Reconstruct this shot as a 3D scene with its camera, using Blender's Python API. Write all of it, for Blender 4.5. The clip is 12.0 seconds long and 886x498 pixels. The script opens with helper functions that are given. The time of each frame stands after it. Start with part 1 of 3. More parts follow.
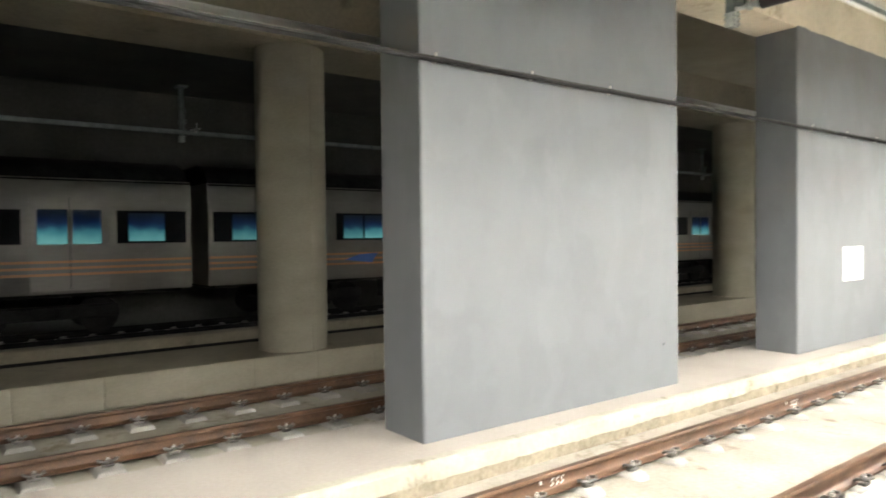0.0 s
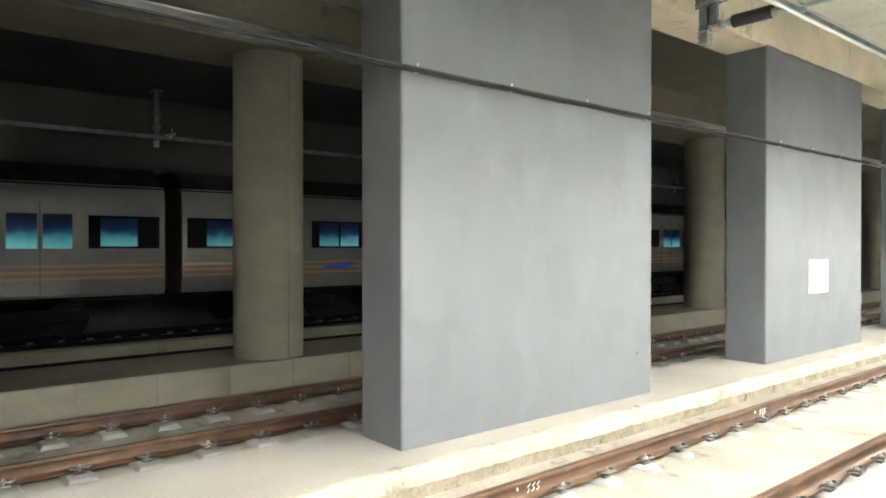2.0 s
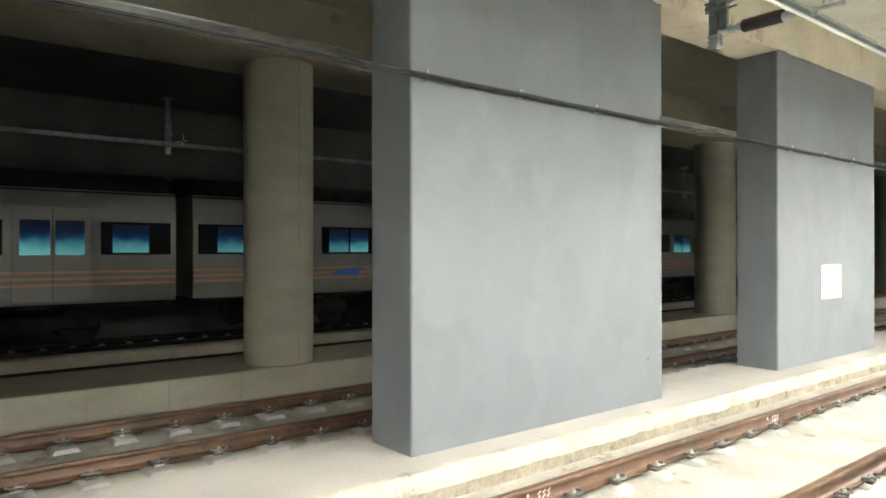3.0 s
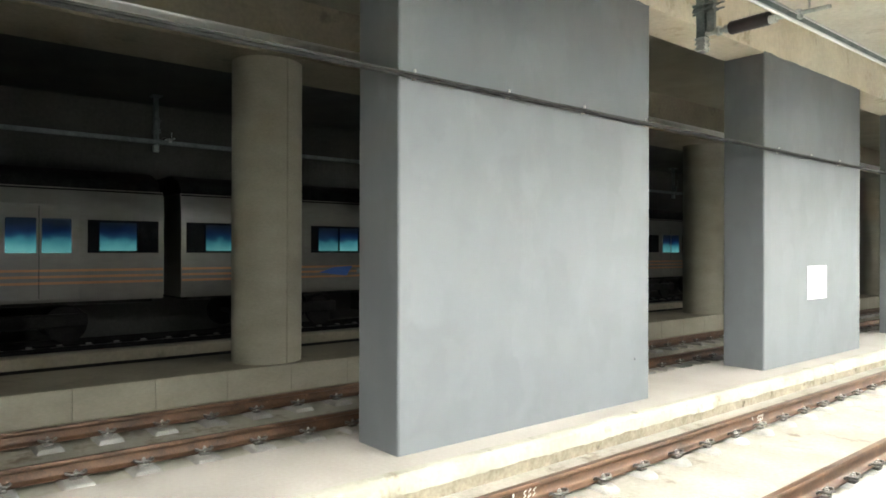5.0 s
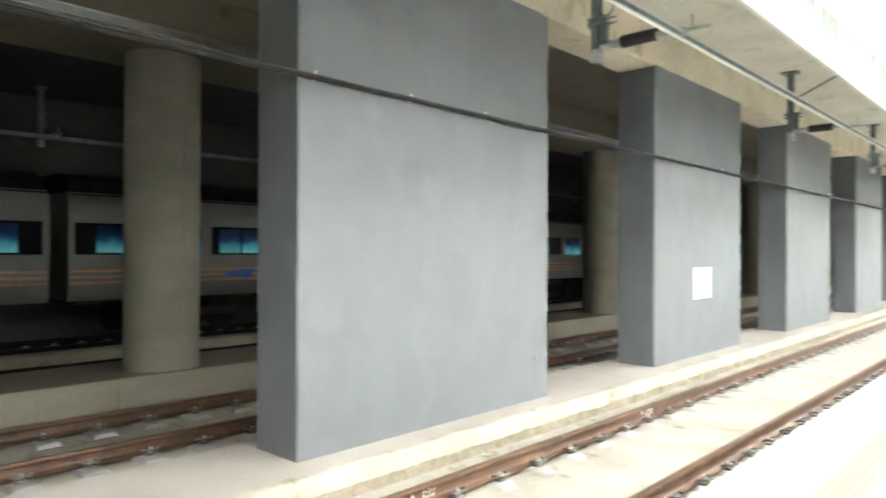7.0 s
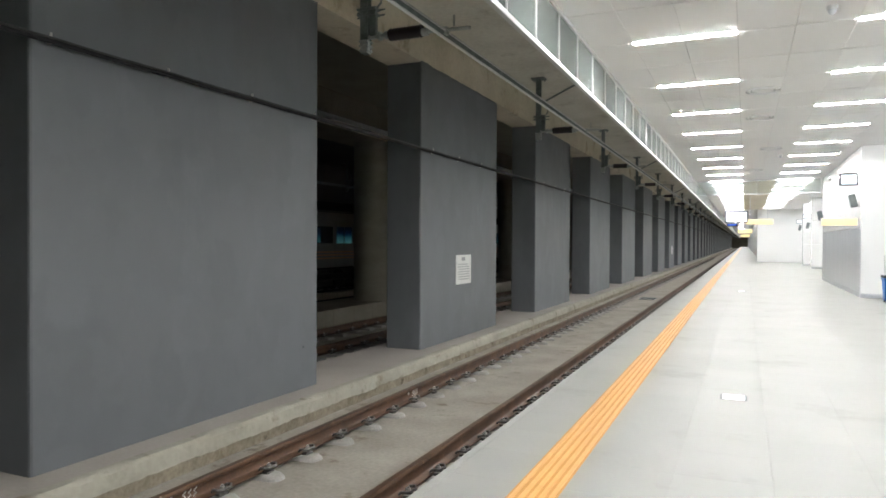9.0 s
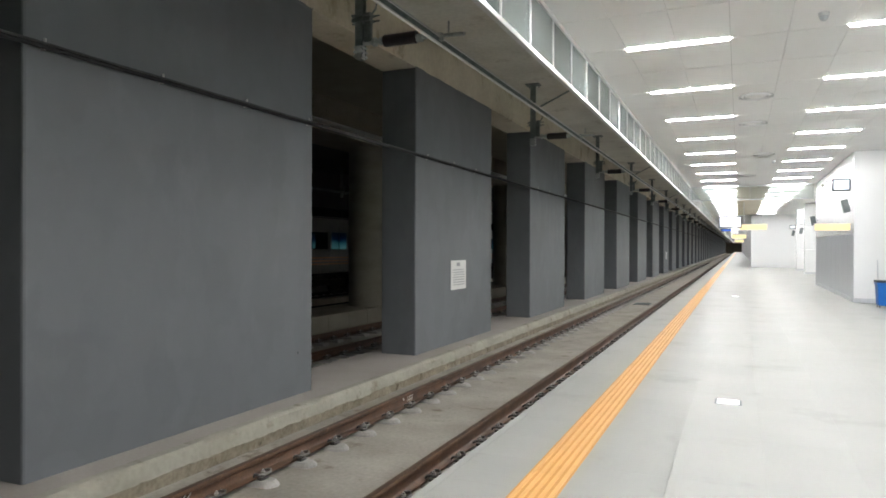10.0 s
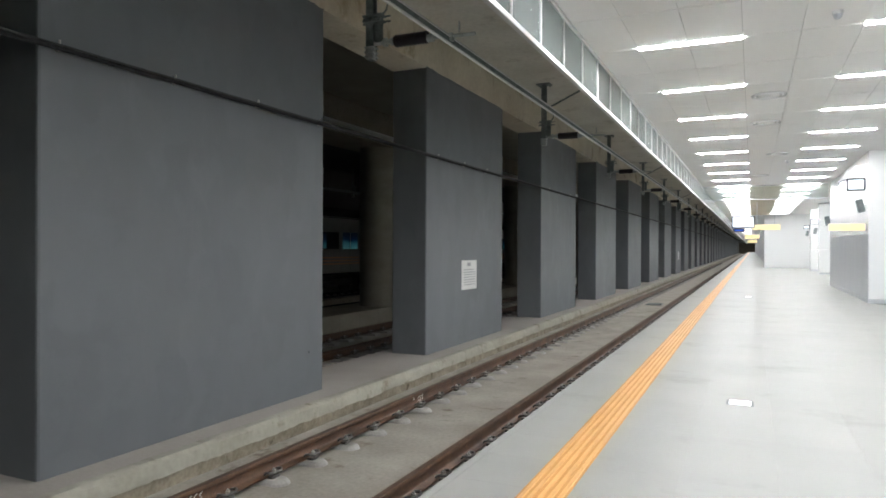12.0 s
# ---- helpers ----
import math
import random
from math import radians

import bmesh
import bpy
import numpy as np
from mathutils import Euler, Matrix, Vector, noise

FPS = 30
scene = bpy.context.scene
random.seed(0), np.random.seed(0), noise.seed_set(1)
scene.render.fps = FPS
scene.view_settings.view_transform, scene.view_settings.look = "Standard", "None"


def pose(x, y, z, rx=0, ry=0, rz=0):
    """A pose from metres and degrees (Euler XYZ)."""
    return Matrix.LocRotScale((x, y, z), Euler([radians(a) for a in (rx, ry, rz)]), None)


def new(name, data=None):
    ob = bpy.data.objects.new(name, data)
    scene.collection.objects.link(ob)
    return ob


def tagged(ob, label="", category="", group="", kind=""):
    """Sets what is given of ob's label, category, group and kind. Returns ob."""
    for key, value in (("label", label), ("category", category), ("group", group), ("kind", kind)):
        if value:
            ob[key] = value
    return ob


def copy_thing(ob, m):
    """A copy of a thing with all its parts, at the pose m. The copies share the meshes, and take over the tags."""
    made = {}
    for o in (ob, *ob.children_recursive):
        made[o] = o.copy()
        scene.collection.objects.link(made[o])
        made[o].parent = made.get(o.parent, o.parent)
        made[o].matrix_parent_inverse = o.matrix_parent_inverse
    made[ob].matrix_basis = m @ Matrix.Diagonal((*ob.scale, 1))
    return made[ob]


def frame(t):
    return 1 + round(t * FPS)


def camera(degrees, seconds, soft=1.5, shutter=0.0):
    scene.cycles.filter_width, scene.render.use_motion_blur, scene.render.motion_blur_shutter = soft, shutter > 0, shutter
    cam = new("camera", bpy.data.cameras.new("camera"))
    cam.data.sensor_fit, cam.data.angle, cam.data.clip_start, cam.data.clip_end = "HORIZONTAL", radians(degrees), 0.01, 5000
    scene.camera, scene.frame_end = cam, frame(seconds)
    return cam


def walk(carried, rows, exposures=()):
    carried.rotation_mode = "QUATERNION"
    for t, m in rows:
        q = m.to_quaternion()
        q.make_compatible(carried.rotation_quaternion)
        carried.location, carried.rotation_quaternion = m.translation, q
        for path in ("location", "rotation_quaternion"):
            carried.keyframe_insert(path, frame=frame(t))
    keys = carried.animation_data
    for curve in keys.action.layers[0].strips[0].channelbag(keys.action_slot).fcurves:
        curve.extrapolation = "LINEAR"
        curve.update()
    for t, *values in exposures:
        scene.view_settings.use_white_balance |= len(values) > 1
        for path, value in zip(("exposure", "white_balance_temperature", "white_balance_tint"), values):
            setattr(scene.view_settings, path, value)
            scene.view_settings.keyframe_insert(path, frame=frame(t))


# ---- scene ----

# ---------------------------------------------------------------- camera and walk
cam = camera(66.18, 12.0, soft=1.7, shutter=0.5)
PATH = [
    (0.0, -0.087, 0.043, 1.555, 88.85, 0.66, 52.70),
    (0.5, -0.087, 0.018, 1.557, 89.69, 0.59, 48.92),
    (1.0, -0.069, -0.024, 1.549, 90.21, 0.13, 49.67),
    (1.5, -0.066, -0.044, 1.547, 89.83, -0.02, 49.94),
    (2.0, -0.068, -0.044, 1.545, 89.64, -0.02, 50.49),
    (2.5, -0.072, -0.049, 1.545, 90.14, 0.09, 51.26),
    (4.5, -0.035, -0.039, 1.556, 89.93, 0.10, 51.26),
    (5.0, -0.041, -0.024, 1.553, 90.05, -0.15, 50.51),
    (5.5, -0.043, -0.015, 1.553, 90.27, -0.10, 50.50),
    (6.0, -0.042, -0.012, 1.552, 90.40, -0.11, 49.95),
    (6.5, -0.035, -0.006, 1.561, 90.35, -0.20, 48.49),
    (7.0, 0.045, 0.018, 1.566, 90.21, -0.23, 42.95),
    (7.5, 0.072, 0.025, 1.559, 89.90, -0.67, 33.22),
    (7.7, 0.076, 0.026, 1.557, 89.85, -0.55, 30.20),
    (9.3, 0.082, 0.029, 1.539, 89.45, -0.22, 23.60),
    (9.5, 0.082, 0.029, 1.538, 89.51, -0.20, 23.36),
    (10.0, 0.084, 0.026, 1.537, 89.89, -0.17, 23.53),
    (10.5, 0.091, 0.025, 1.541, 89.70, -0.08, 23.75),
    (11.0, 0.086, 0.023, 1.531, 89.67, 0.06, 23.78),
    (11.5, 0.091, 0.025, 1.540, 89.87, -0.05, 24.64),
    (12.0, 0.094, 0.023, 1.535, 89.89, -0.22, 24.46),
]
EXPOSURE = [(0.0, 2.18, 6850, 10), (0.6, 2.17, 6800, 10), (1.5, 2.16, 6680, 8), (2.7, 2.14, 6640, 5), (6.0, 2.13, 6440, 5), (7.0, 2.10, 6420, 6),
            (7.5, 1.62, 6420, 6), (7.8, 1.38, 6380, 8), (8.6, 0.45, 6320, 10), (9.3, -0.05, 6330, 10), (12.0, -0.07, 6150, 10)]
walk(cam, [(t, pose(x, y, z, rx, ry, rz)) for t, x, y, z, rx, ry, rz in PATH], EXPOSURE)

# ---------------------------------------------------------------- world: closed underground, no sky
world = bpy.data.worlds.new("underground")
world.use_nodes = True
world.node_tree.nodes["Background"].inputs["Color"].default_value = (0.006, 0.007, 0.008, 1)
world.node_tree.nodes["Background"].inputs["Strength"].default_value = 0.0
scene.world = world
LAMP_POWER = 118.0

# ---------------------------------------------------------------- plan, in metres (z = 0: platform floor; y runs along the tracks)
Y0, Y1 = -26.0, 336.0
HALL = 330.0             # end of the lit platform
PLAT = -1.77            # platform edge
FACE, BACK = -5.343, -6.05   # pillar front and back
PIER_Y, PIER_STEP, PIER_W = 3.79, 7.44, 4.16
LEDGE = -0.44
SOFFIT = 4.84
SLAB = 5.56
CEIL = 4.345
BED = -0.73
GLASS_X = -2.0


# ---------------------------------------------------------------- materials
def shader(name):
    m = bpy.data.materials.new(name)
    m.use_nodes = True
    return m, m.node_tree.nodes, m.node_tree.links, m.node_tree.nodes["Principled BSDF"]


def surface(name, dark, light, rough=0.7, metal=0.0, big=0.7, fine=18.0, bump=0.15, stretch=(1, 1, 1), spread=0.0, spots=None, spec=0.5):
    """A painted, cast or rolled surface: patches, grain, relief, and optionally sparse stains."""
    m, n, l, b = shader(name)
    geo = n.new("ShaderNodeNewGeometry")
    scl = n.new("ShaderNodeVectorMath")
    scl.operation = "MULTIPLY"
    scl.inputs[1].default_value = stretch
    l.new(geo.outputs["Position"], scl.inputs[0])
    n1, n2 = n.new("ShaderNodeTexNoise"), n.new("ShaderNodeTexNoise")
    for k, (s, d) in ((n1, (big, 5)), (n2, (fine, 6))):
        k.inputs["Scale"].default_value, k.inputs["Detail"].default_value = s, d
        l.new(scl.outputs[0], k.inputs["Vector"])
    mx = n.new("ShaderNodeMix")
    mx.inputs["Factor"].default_value = 0.4
    l.new(n1.outputs["Fac"], mx.inputs["A"])
    l.new(n2.outputs["Fac"], mx.inputs["B"])
    ramp = n.new("ShaderNodeValToRGB")
    ramp.color_ramp.elements[0].position, ramp.color_ramp.elements[1].position = 0.35, 0.65
    ramp.color_ramp.elements[0].color, ramp.color_ramp.elements[1].color = (*dark, 1), (*light, 1)
    l.new(mx.outputs["Result"], ramp.inputs["Fac"])
    col = ramp.outputs["Color"]
    if spots:
        n3 = n.new("ShaderNodeTexNoise")
        n3.inputs["Scale"].default_value, n3.inputs["Detail"].default_value, n3.inputs["Roughness"].default_value = spots[1], 8, 0.65
        l.new(scl.outputs[0], n3.inputs["Vector"])
        r3 = n.new("ShaderNodeValToRGB")
        r3.color_ramp.elements[0].position, r3.color_ramp.elements[1].position = spots[2], spots[2] + 0.1
        r3.color_ramp.elements[0].color, r3.color_ramp.elements[1].color = (0, 0, 0, 1), (1, 1, 1, 1)
        l.new(n3.outputs["Fac"], r3.inputs["Fac"])
        m3 = n.new("ShaderNodeMix")
        m3.data_type = "RGBA"
        l.new(r3.outputs["Color"], m3.inputs["Factor"])
        l.new(col, m3.inputs["A"])
        m3.inputs["B"].default_value = (*spots[0], 1)
        col = m3.outputs["Result"]
    if spread:
        info = n.new("ShaderNodeObjectInfo")
        mr = n.new("ShaderNodeMapRange")
        mr.inputs["To Min"].default_value, mr.inputs["To Max"].default_value = 1 - spread, 1 + spread
        l.new(info.outputs["Random"], mr.inputs["Value"])
        hs = n.new("ShaderNodeHueSaturation")
        l.new(mr.outputs["Result"], hs.inputs["Value"])
        l.new(col, hs.inputs["Color"])
        col = hs.outputs["Color"]
    l.new(col, b.inputs["Base Color"])
    rr = n.new("ShaderNodeMapRange")
    rr.inputs["To Min"].default_value, rr.inputs["To Max"].default_value = max(0.02, rough - 0.1), min(1, rough + 0.1)
    l.new(n2.outputs["Fac"], rr.inputs["Value"])
    l.new(rr.outputs["Result"], b.inputs["Roughness"])
    b.inputs["Metallic"].default_value = metal
    b.inputs["Specular IOR Level"].default_value = spec
    if bump:
        bp = n.new("ShaderNodeBump")
        bp.inputs["Strength"].default_value, bp.inputs["Distance"].default_value = bump, 0.01
        l.new(mx.outputs["Result"], bp.inputs["Height"])
        l.new(bp.outputs["Normal"], b.inputs["Normal"])
    return m


def glow(name, color, power):
    m, n, l, b = shader(name)
    b.inputs["Base Color"].default_value = (*(0.3 * c for c in color), 1)
    b.inputs["Emission Color"].default_value, b.inputs["Emission Strength"].default_value = (*color, 1), power
    return m


def lit_inside(name, power, z0, z1):
    """A lit saloon behind glass: blue-green by the seats, deep blue by the blinds above, uneven along it."""
    m, n, l, b = shader(name)
    geo, tex, ramp, sep = n.new("ShaderNodeNewGeometry"), n.new("ShaderNodeTexNoise"), n.new("ShaderNodeValToRGB"), n.new("ShaderNodeSeparateXYZ")
    tex.inputs["Scale"].default_value, tex.inputs["Detail"].default_value = 3.2, 2
    l.new(geo.outputs["Position"], tex.inputs["Vector"])
    l.new(geo.outputs["Position"], sep.inputs[0])
    up, add, info, own = n.new("ShaderNodeMapRange"), n.new("ShaderNodeMath"), n.new("ShaderNodeObjectInfo"), n.new("ShaderNodeMapRange")
    up.inputs["From Min"].default_value, up.inputs["From Max"].default_value = z0, z1
    up.inputs["To Min"].default_value, up.inputs["To Max"].default_value = -0.19, 0.81
    l.new(sep.outputs["Z"], up.inputs["Value"])
    add.operation = "MULTIPLY_ADD"
    add.inputs[1].default_value = 0.4
    l.new(tex.outputs["Fac"], add.inputs[0])
    l.new(up.outputs["Result"], add.inputs[2])
    own.inputs["To Min"].default_value, own.inputs["To Max"].default_value = power * 0.55, power * 1.25
    l.new(info.outputs["Random"], own.inputs["Value"])
    l.new(own.outputs["Result"], b.inputs["Emission Strength"])
    e = ramp.color_ramp.elements
    e[0].position, e[0].color = 0.0, (0.26, 0.74, 0.74, 1)
    e[1].position, e[1].color = 0.95, (0.001, 0.003, 0.012, 1)
    for pos, c in ((0.22, (0.17, 0.58, 0.62)), (0.40, (0.08, 0.36, 0.44)), (0.55, (0.012, 0.08, 0.17)), (0.68, (0.003, 0.018, 0.08))):
        k = e.new(pos)
        k.color = (*c, 1)
    l.new(add.outputs[0], ramp.inputs["Fac"])
    l.new(ramp.outputs["Color"], b.inputs["Emission Color"])
    b.inputs["Base Color"].default_value = (0.02, 0.03, 0.04, 1)
    b.inputs["Roughness"].default_value, b.inputs["Specular IOR Level"].default_value = 0.5, 0.06
    return m


def clear(name, tint, gloss=0.04, film=0.0):
    """A thin pane: see-through, with a mirror gloss that grows towards grazing."""
    m, n, l, b = shader(name)
    n.remove(b)
    tr, gl, mix, fr = n.new("ShaderNodeBsdfTransparent"), n.new("ShaderNodeBsdfGlossy"), n.new("ShaderNodeMixShader"), n.new("ShaderNodeFresnel")
    tr.inputs["Color"].default_value = (*tint, 1)
    gl.inputs["Roughness"].default_value = gloss
    fr.inputs["IOR"].default_value = 1.5
    l.new(fr.outputs[0], mix.inputs[0])
    l.new(tr.outputs[0], mix.inputs[1])
    l.new(gl.outputs[0], mix.inputs[2])
    out = mix.outputs[0]
    if film:
        di, m2 = n.new("ShaderNodeBsdfDiffuse"), n.new("ShaderNodeMixShader")
        di.inputs["Color"].default_value = (0.62, 0.68, 0.66, 1)
        m2.inputs[0].default_value = film
        l.new(out, m2.inputs[1])
        l.new(di.outputs[0], m2.inputs[2])
        out = m2.outputs[0]
    l.new(out, n["Material Output"].inputs["Surface"])
    return m


M = {
    "pier": surface("blue_grey_paint", (0.125, 0.135, 0.144), (0.142, 0.152, 0.162), 0.6, big=0.6, fine=4, bump=0.03, stretch=(1, 1, 0.55), spots=((0.145, 0.155, 0.165), 1.3, 0.56)),
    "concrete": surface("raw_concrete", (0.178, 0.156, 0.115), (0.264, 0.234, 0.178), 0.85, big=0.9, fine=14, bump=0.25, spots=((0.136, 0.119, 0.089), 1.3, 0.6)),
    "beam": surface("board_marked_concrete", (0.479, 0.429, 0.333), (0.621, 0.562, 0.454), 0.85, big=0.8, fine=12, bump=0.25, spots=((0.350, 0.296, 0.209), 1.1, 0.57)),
    "kerb_foot": surface("brown_kerb_foot", (0.15, 0.128, 0.092), (0.30, 0.265, 0.20), 0.9, big=4, fine=24, bump=0.5, spots=((0.10, 0.078, 0.05), 5.0, 0.6)),
    "beige": surface("beige_ceiling_panel", (0.60, 0.52, 0.38), (0.66, 0.58, 0.43), 0.5, big=0.5, fine=60, bump=0.02),
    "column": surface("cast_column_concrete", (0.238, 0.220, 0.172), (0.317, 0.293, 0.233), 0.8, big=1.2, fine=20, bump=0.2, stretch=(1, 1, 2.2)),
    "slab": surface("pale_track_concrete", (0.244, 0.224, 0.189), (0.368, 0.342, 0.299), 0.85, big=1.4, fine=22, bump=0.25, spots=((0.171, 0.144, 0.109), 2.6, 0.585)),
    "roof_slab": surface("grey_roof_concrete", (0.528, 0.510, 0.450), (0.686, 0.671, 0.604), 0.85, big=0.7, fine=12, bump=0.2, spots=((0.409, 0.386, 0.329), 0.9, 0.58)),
    "ledge": surface("pale_ledge_concrete", (0.310, 0.284, 0.255), (0.381, 0.351, 0.320), 0.85, big=0.8, fine=25, bump=0.15),
    "kerb": surface("rough_kerb_concrete", (0.293, 0.279, 0.229), (0.386, 0.371, 0.312), 0.9, big=1.6, fine=16, bump=0.45, spots=((0.186, 0.158, 0.113), 2.2, 0.565)),
    "block": surface("seat_block_concrete", (0.288, 0.277, 0.259), (0.378, 0.366, 0.345), 0.85, big=5, fine=40, bump=0.2, spread=0.08),
    # Far-track concrete: the dim light there is put into a darker base.
    "dark": surface("dim_far_concrete", (0.047, 0.047, 0.043), (0.085, 0.086, 0.078), 0.9, big=0.6, fine=10, bump=0.3),
    # Rust; its sparse paler flecks are painted in for glints on the steel.
    "rust": surface("rusty_rail_steel", (0.043, 0.024, 0.015), (0.132, 0.068, 0.036), 0.55, metal=0.25, big=3.5, fine=40, bump=0.2, spots=((0.22, 0.145, 0.095), 7.0, 0.63)),
    "clip": surface("black_clip_steel", (0.055, 0.052, 0.05), (0.20, 0.19, 0.18), 0.42, metal=0.5, big=9, fine=60, bump=0.1),
    "bolt": surface("bright_bolt_steel", (0.4, 0.39, 0.37), (0.6, 0.58, 0.55), 0.4, metal=0.7, big=9, fine=60, bump=0.05),
    "tile": surface("pale_terrazzo_tile", (0.316, 0.319, 0.301), (0.359, 0.361, 0.342), 0.46, big=0.9, fine=90, bump=0.01, spread=0.02, spec=0.32, spots=((0.281, 0.280, 0.258), 0.8, 0.57)),
    "grout": surface("grey_grout", (0.400, 0.408, 0.400), (0.448, 0.456, 0.448), 0.8, big=3, fine=60, bump=0.1),
    "tactile": surface("orange_tactile_rubber", (0.666, 0.360, 0.113), (0.729, 0.414, 0.140), 0.4, big=2, fine=50, bump=0.05, spread=0.04),
    # Groove orange darkened so the shade between ribs is in the colour.
    "groove": surface("shaded_tactile_groove", (0.522, 0.261, 0.068), (0.594, 0.297, 0.086), 0.6, big=2, fine=50, bump=0.05),
    "ceiling": surface("white_ceiling_panel", (0.89, 0.89, 0.88), (0.92, 0.92, 0.91), 0.6, big=0.5, fine=70, bump=0.02),
    "joint": surface("ceiling_joint", (0.42, 0.42, 0.41), (0.50, 0.50, 0.49), 0.7, bump=0),
    "panel": surface("white_enamel_panel", (0.86, 0.87, 0.875), (0.883, 0.888, 0.892), 0.2, big=0.6, fine=40, bump=0),
    "brushed": surface("brushed_grey_metal", (0.58, 0.60, 0.63), (0.68, 0.70, 0.73), 0.33, metal=0.35, big=1, fine=40, bump=0.03, stretch=(1, 6, 0.3)),
    "steel": surface("galvanised_steel", (0.34, 0.37, 0.36), (0.55, 0.58, 0.57), 0.45, metal=0.75, big=6, fine=40, bump=0.05),
    "post": surface("weathered_grey_steel", (0.12, 0.14, 0.145), (0.24, 0.27, 0.27), 0.55, metal=0.5, big=5, fine=30, bump=0.1),
    "alu": surface("bright_aluminium", (0.67, 0.67, 0.665), (0.73, 0.73, 0.725), 0.34, metal=0.85, big=2, fine=30, bump=0.03),
    "wire": surface("black_cable_sheath", (0.020, 0.020, 0.021), (0.036, 0.036, 0.037), 0.75, big=5, fine=50, bump=0.05, spec=0.12),
    "grey_wire": surface("grey_cable_sheath", (0.036, 0.036, 0.036), (0.066, 0.066, 0.063), 0.55, big=5, fine=50, bump=0.05, spec=0.3),
    "insulator": surface("brown_insulator_glaze", (0.020, 0.015, 0.016), (0.034, 0.026, 0.027), 0.35, bump=0.02),
    "black": surface("black_plastic", (0.02, 0.02, 0.022), (0.035, 0.035, 0.037), 0.45, big=6, fine=50, bump=0.03),
    "blue": surface("blue_plastic", (0.01, 0.11, 0.42), (0.015, 0.15, 0.52), 0.35, big=4, fine=50, bump=0.02),
    "paper": surface("white_notice_sheet", (0.686, 0.686, 0.669), (0.739, 0.739, 0.722), 0.35, big=3, fine=30, bump=0.01),
    "ink": surface("grey_print", (0.28, 0.28, 0.3), (0.36, 0.36, 0.38), 0.5, bump=0),
    "chalk": surface("white_marking_paint", (0.75, 0.75, 0.73), (0.82, 0.82, 0.8), 0.6, bump=0),
    "train": surface("silver_coach_paint", (0.132, 0.125, 0.111), (0.172, 0.164, 0.145), 0.4, metal=0.15, big=1.0, fine=12, bump=0.03, stretch=(1, 0.3, 1)),
    "stripe": surface("orange_livery_stripe", (0.34, 0.16, 0.07), (0.40, 0.19, 0.085), 0.4, bump=0),
    "band": surface("black_window_band", (0.004, 0.0045, 0.006), (0.007, 0.008, 0.011), 0.5, bump=0, spec=0.06),
    # Underframe grime, taken near black to hold the shade there and in the trough.
    "under": surface("grime_in_shade", (0.010, 0.009, 0.009), (0.023, 0.022, 0.022), 0.9, big=3, fine=20, bump=0.2, spec=0.08),
    "livery_blue": surface("blue_livery_paint", (0.02, 0.09, 0.4), (0.03, 0.12, 0.48), 0.35, bump=0),
    "glass": clear("screen_glass", (0.50, 0.55, 0.54), film=0.22),
    "cross_glass": clear("cross_screen_glass", (0.9, 0.93, 0.92), film=0.06),
    "pane": clear("coach_glass", (0.35, 0.5, 0.6)),
    "lamp": glow("lit_diffuser", (1.0, 0.985, 0.95), LAMP_POWER),
    "floor_lens": glow("lit_floor_lens", (1, 1, 1), 1.6),
    "screen": glow("lit_screen", (0.86, 0.93, 1.0), 1.5),
    "sign": glow("lit_amber_sign", (1.0, 0.84, 0.42), 1.02),
    "blue_glow": glow("lit_blue_sign", (0.05, 0.16, 0.8), 0.9),
    "saloon": lit_inside("lit_saloon", 0.088, 1.46, 2.12),
}


def roller_marks(m, wide, high, amount):
    """Faint overlapping roller passes: uneven upright patches of slightly paler and darker paint."""
    n, l = m.node_tree.nodes, m.node_tree.links
    b = n["Principled BSDF"]
    old = b.inputs["Base Color"].links[0].from_socket
    geo, wob, add = n.new("ShaderNodeNewGeometry"), n.new("ShaderNodeTexNoise"), n.new("ShaderNodeVectorMath")
    wob.inputs["Scale"].default_value, wob.inputs["Detail"].default_value = 2.5, 4
    add.operation = "MULTIPLY_ADD"
    add.inputs[1].default_value = (0.3, 0.3, 0.5)
    l.new(geo.outputs["Position"], wob.inputs["Vector"])
    l.new(wob.outputs["Color"], add.inputs[0])
    l.new(geo.outputs["Position"], add.inputs[2])
    total = None
    for k, (w, h) in enumerate(((wide, high), (wide * 1.7, high * 2.3))):
        sc, tex = n.new("ShaderNodeVectorMath"), n.new("ShaderNodeTexVoronoi")
        sc.operation = "MULTIPLY"
        sc.inputs[1].default_value = (1 / w, 1 / w, 1 / h)
        tex.feature, tex.distance = "SMOOTH_F1", "CHEBYCHEV"
        tex.inputs["Scale"].default_value, tex.inputs["Smoothness"].default_value = 1.0, 0.25
        l.new(add.outputs[0], sc.inputs[0])
        l.new(sc.outputs[0], tex.inputs["Vector"])
        bw = n.new("ShaderNodeRGBToBW")
        l.new(tex.outputs["Color"], bw.inputs[0])
        if total is None:
            total = bw.outputs[0]
        else:
            av = n.new("ShaderNodeMath")
            l.new(total, av.inputs[0])
            l.new(bw.outputs[0], av.inputs[1])
            total = av.outputs[0]
    mr, hs = n.new("ShaderNodeMapRange"), n.new("ShaderNodeHueSaturation")
    mr.inputs["From Min"].default_value, mr.inputs["From Max"].default_value = 0.4, 1.6
    mr.inputs["To Min"].default_value, mr.inputs["To Max"].default_value = 1 - amount, 1 + amount
    l.new(total, mr.inputs["Value"])
    l.new(mr.outputs["Result"], hs.inputs["Value"])
    l.new(old, hs.inputs["Color"])
    l.new(hs.outputs["Color"], b.inputs["Base Color"])


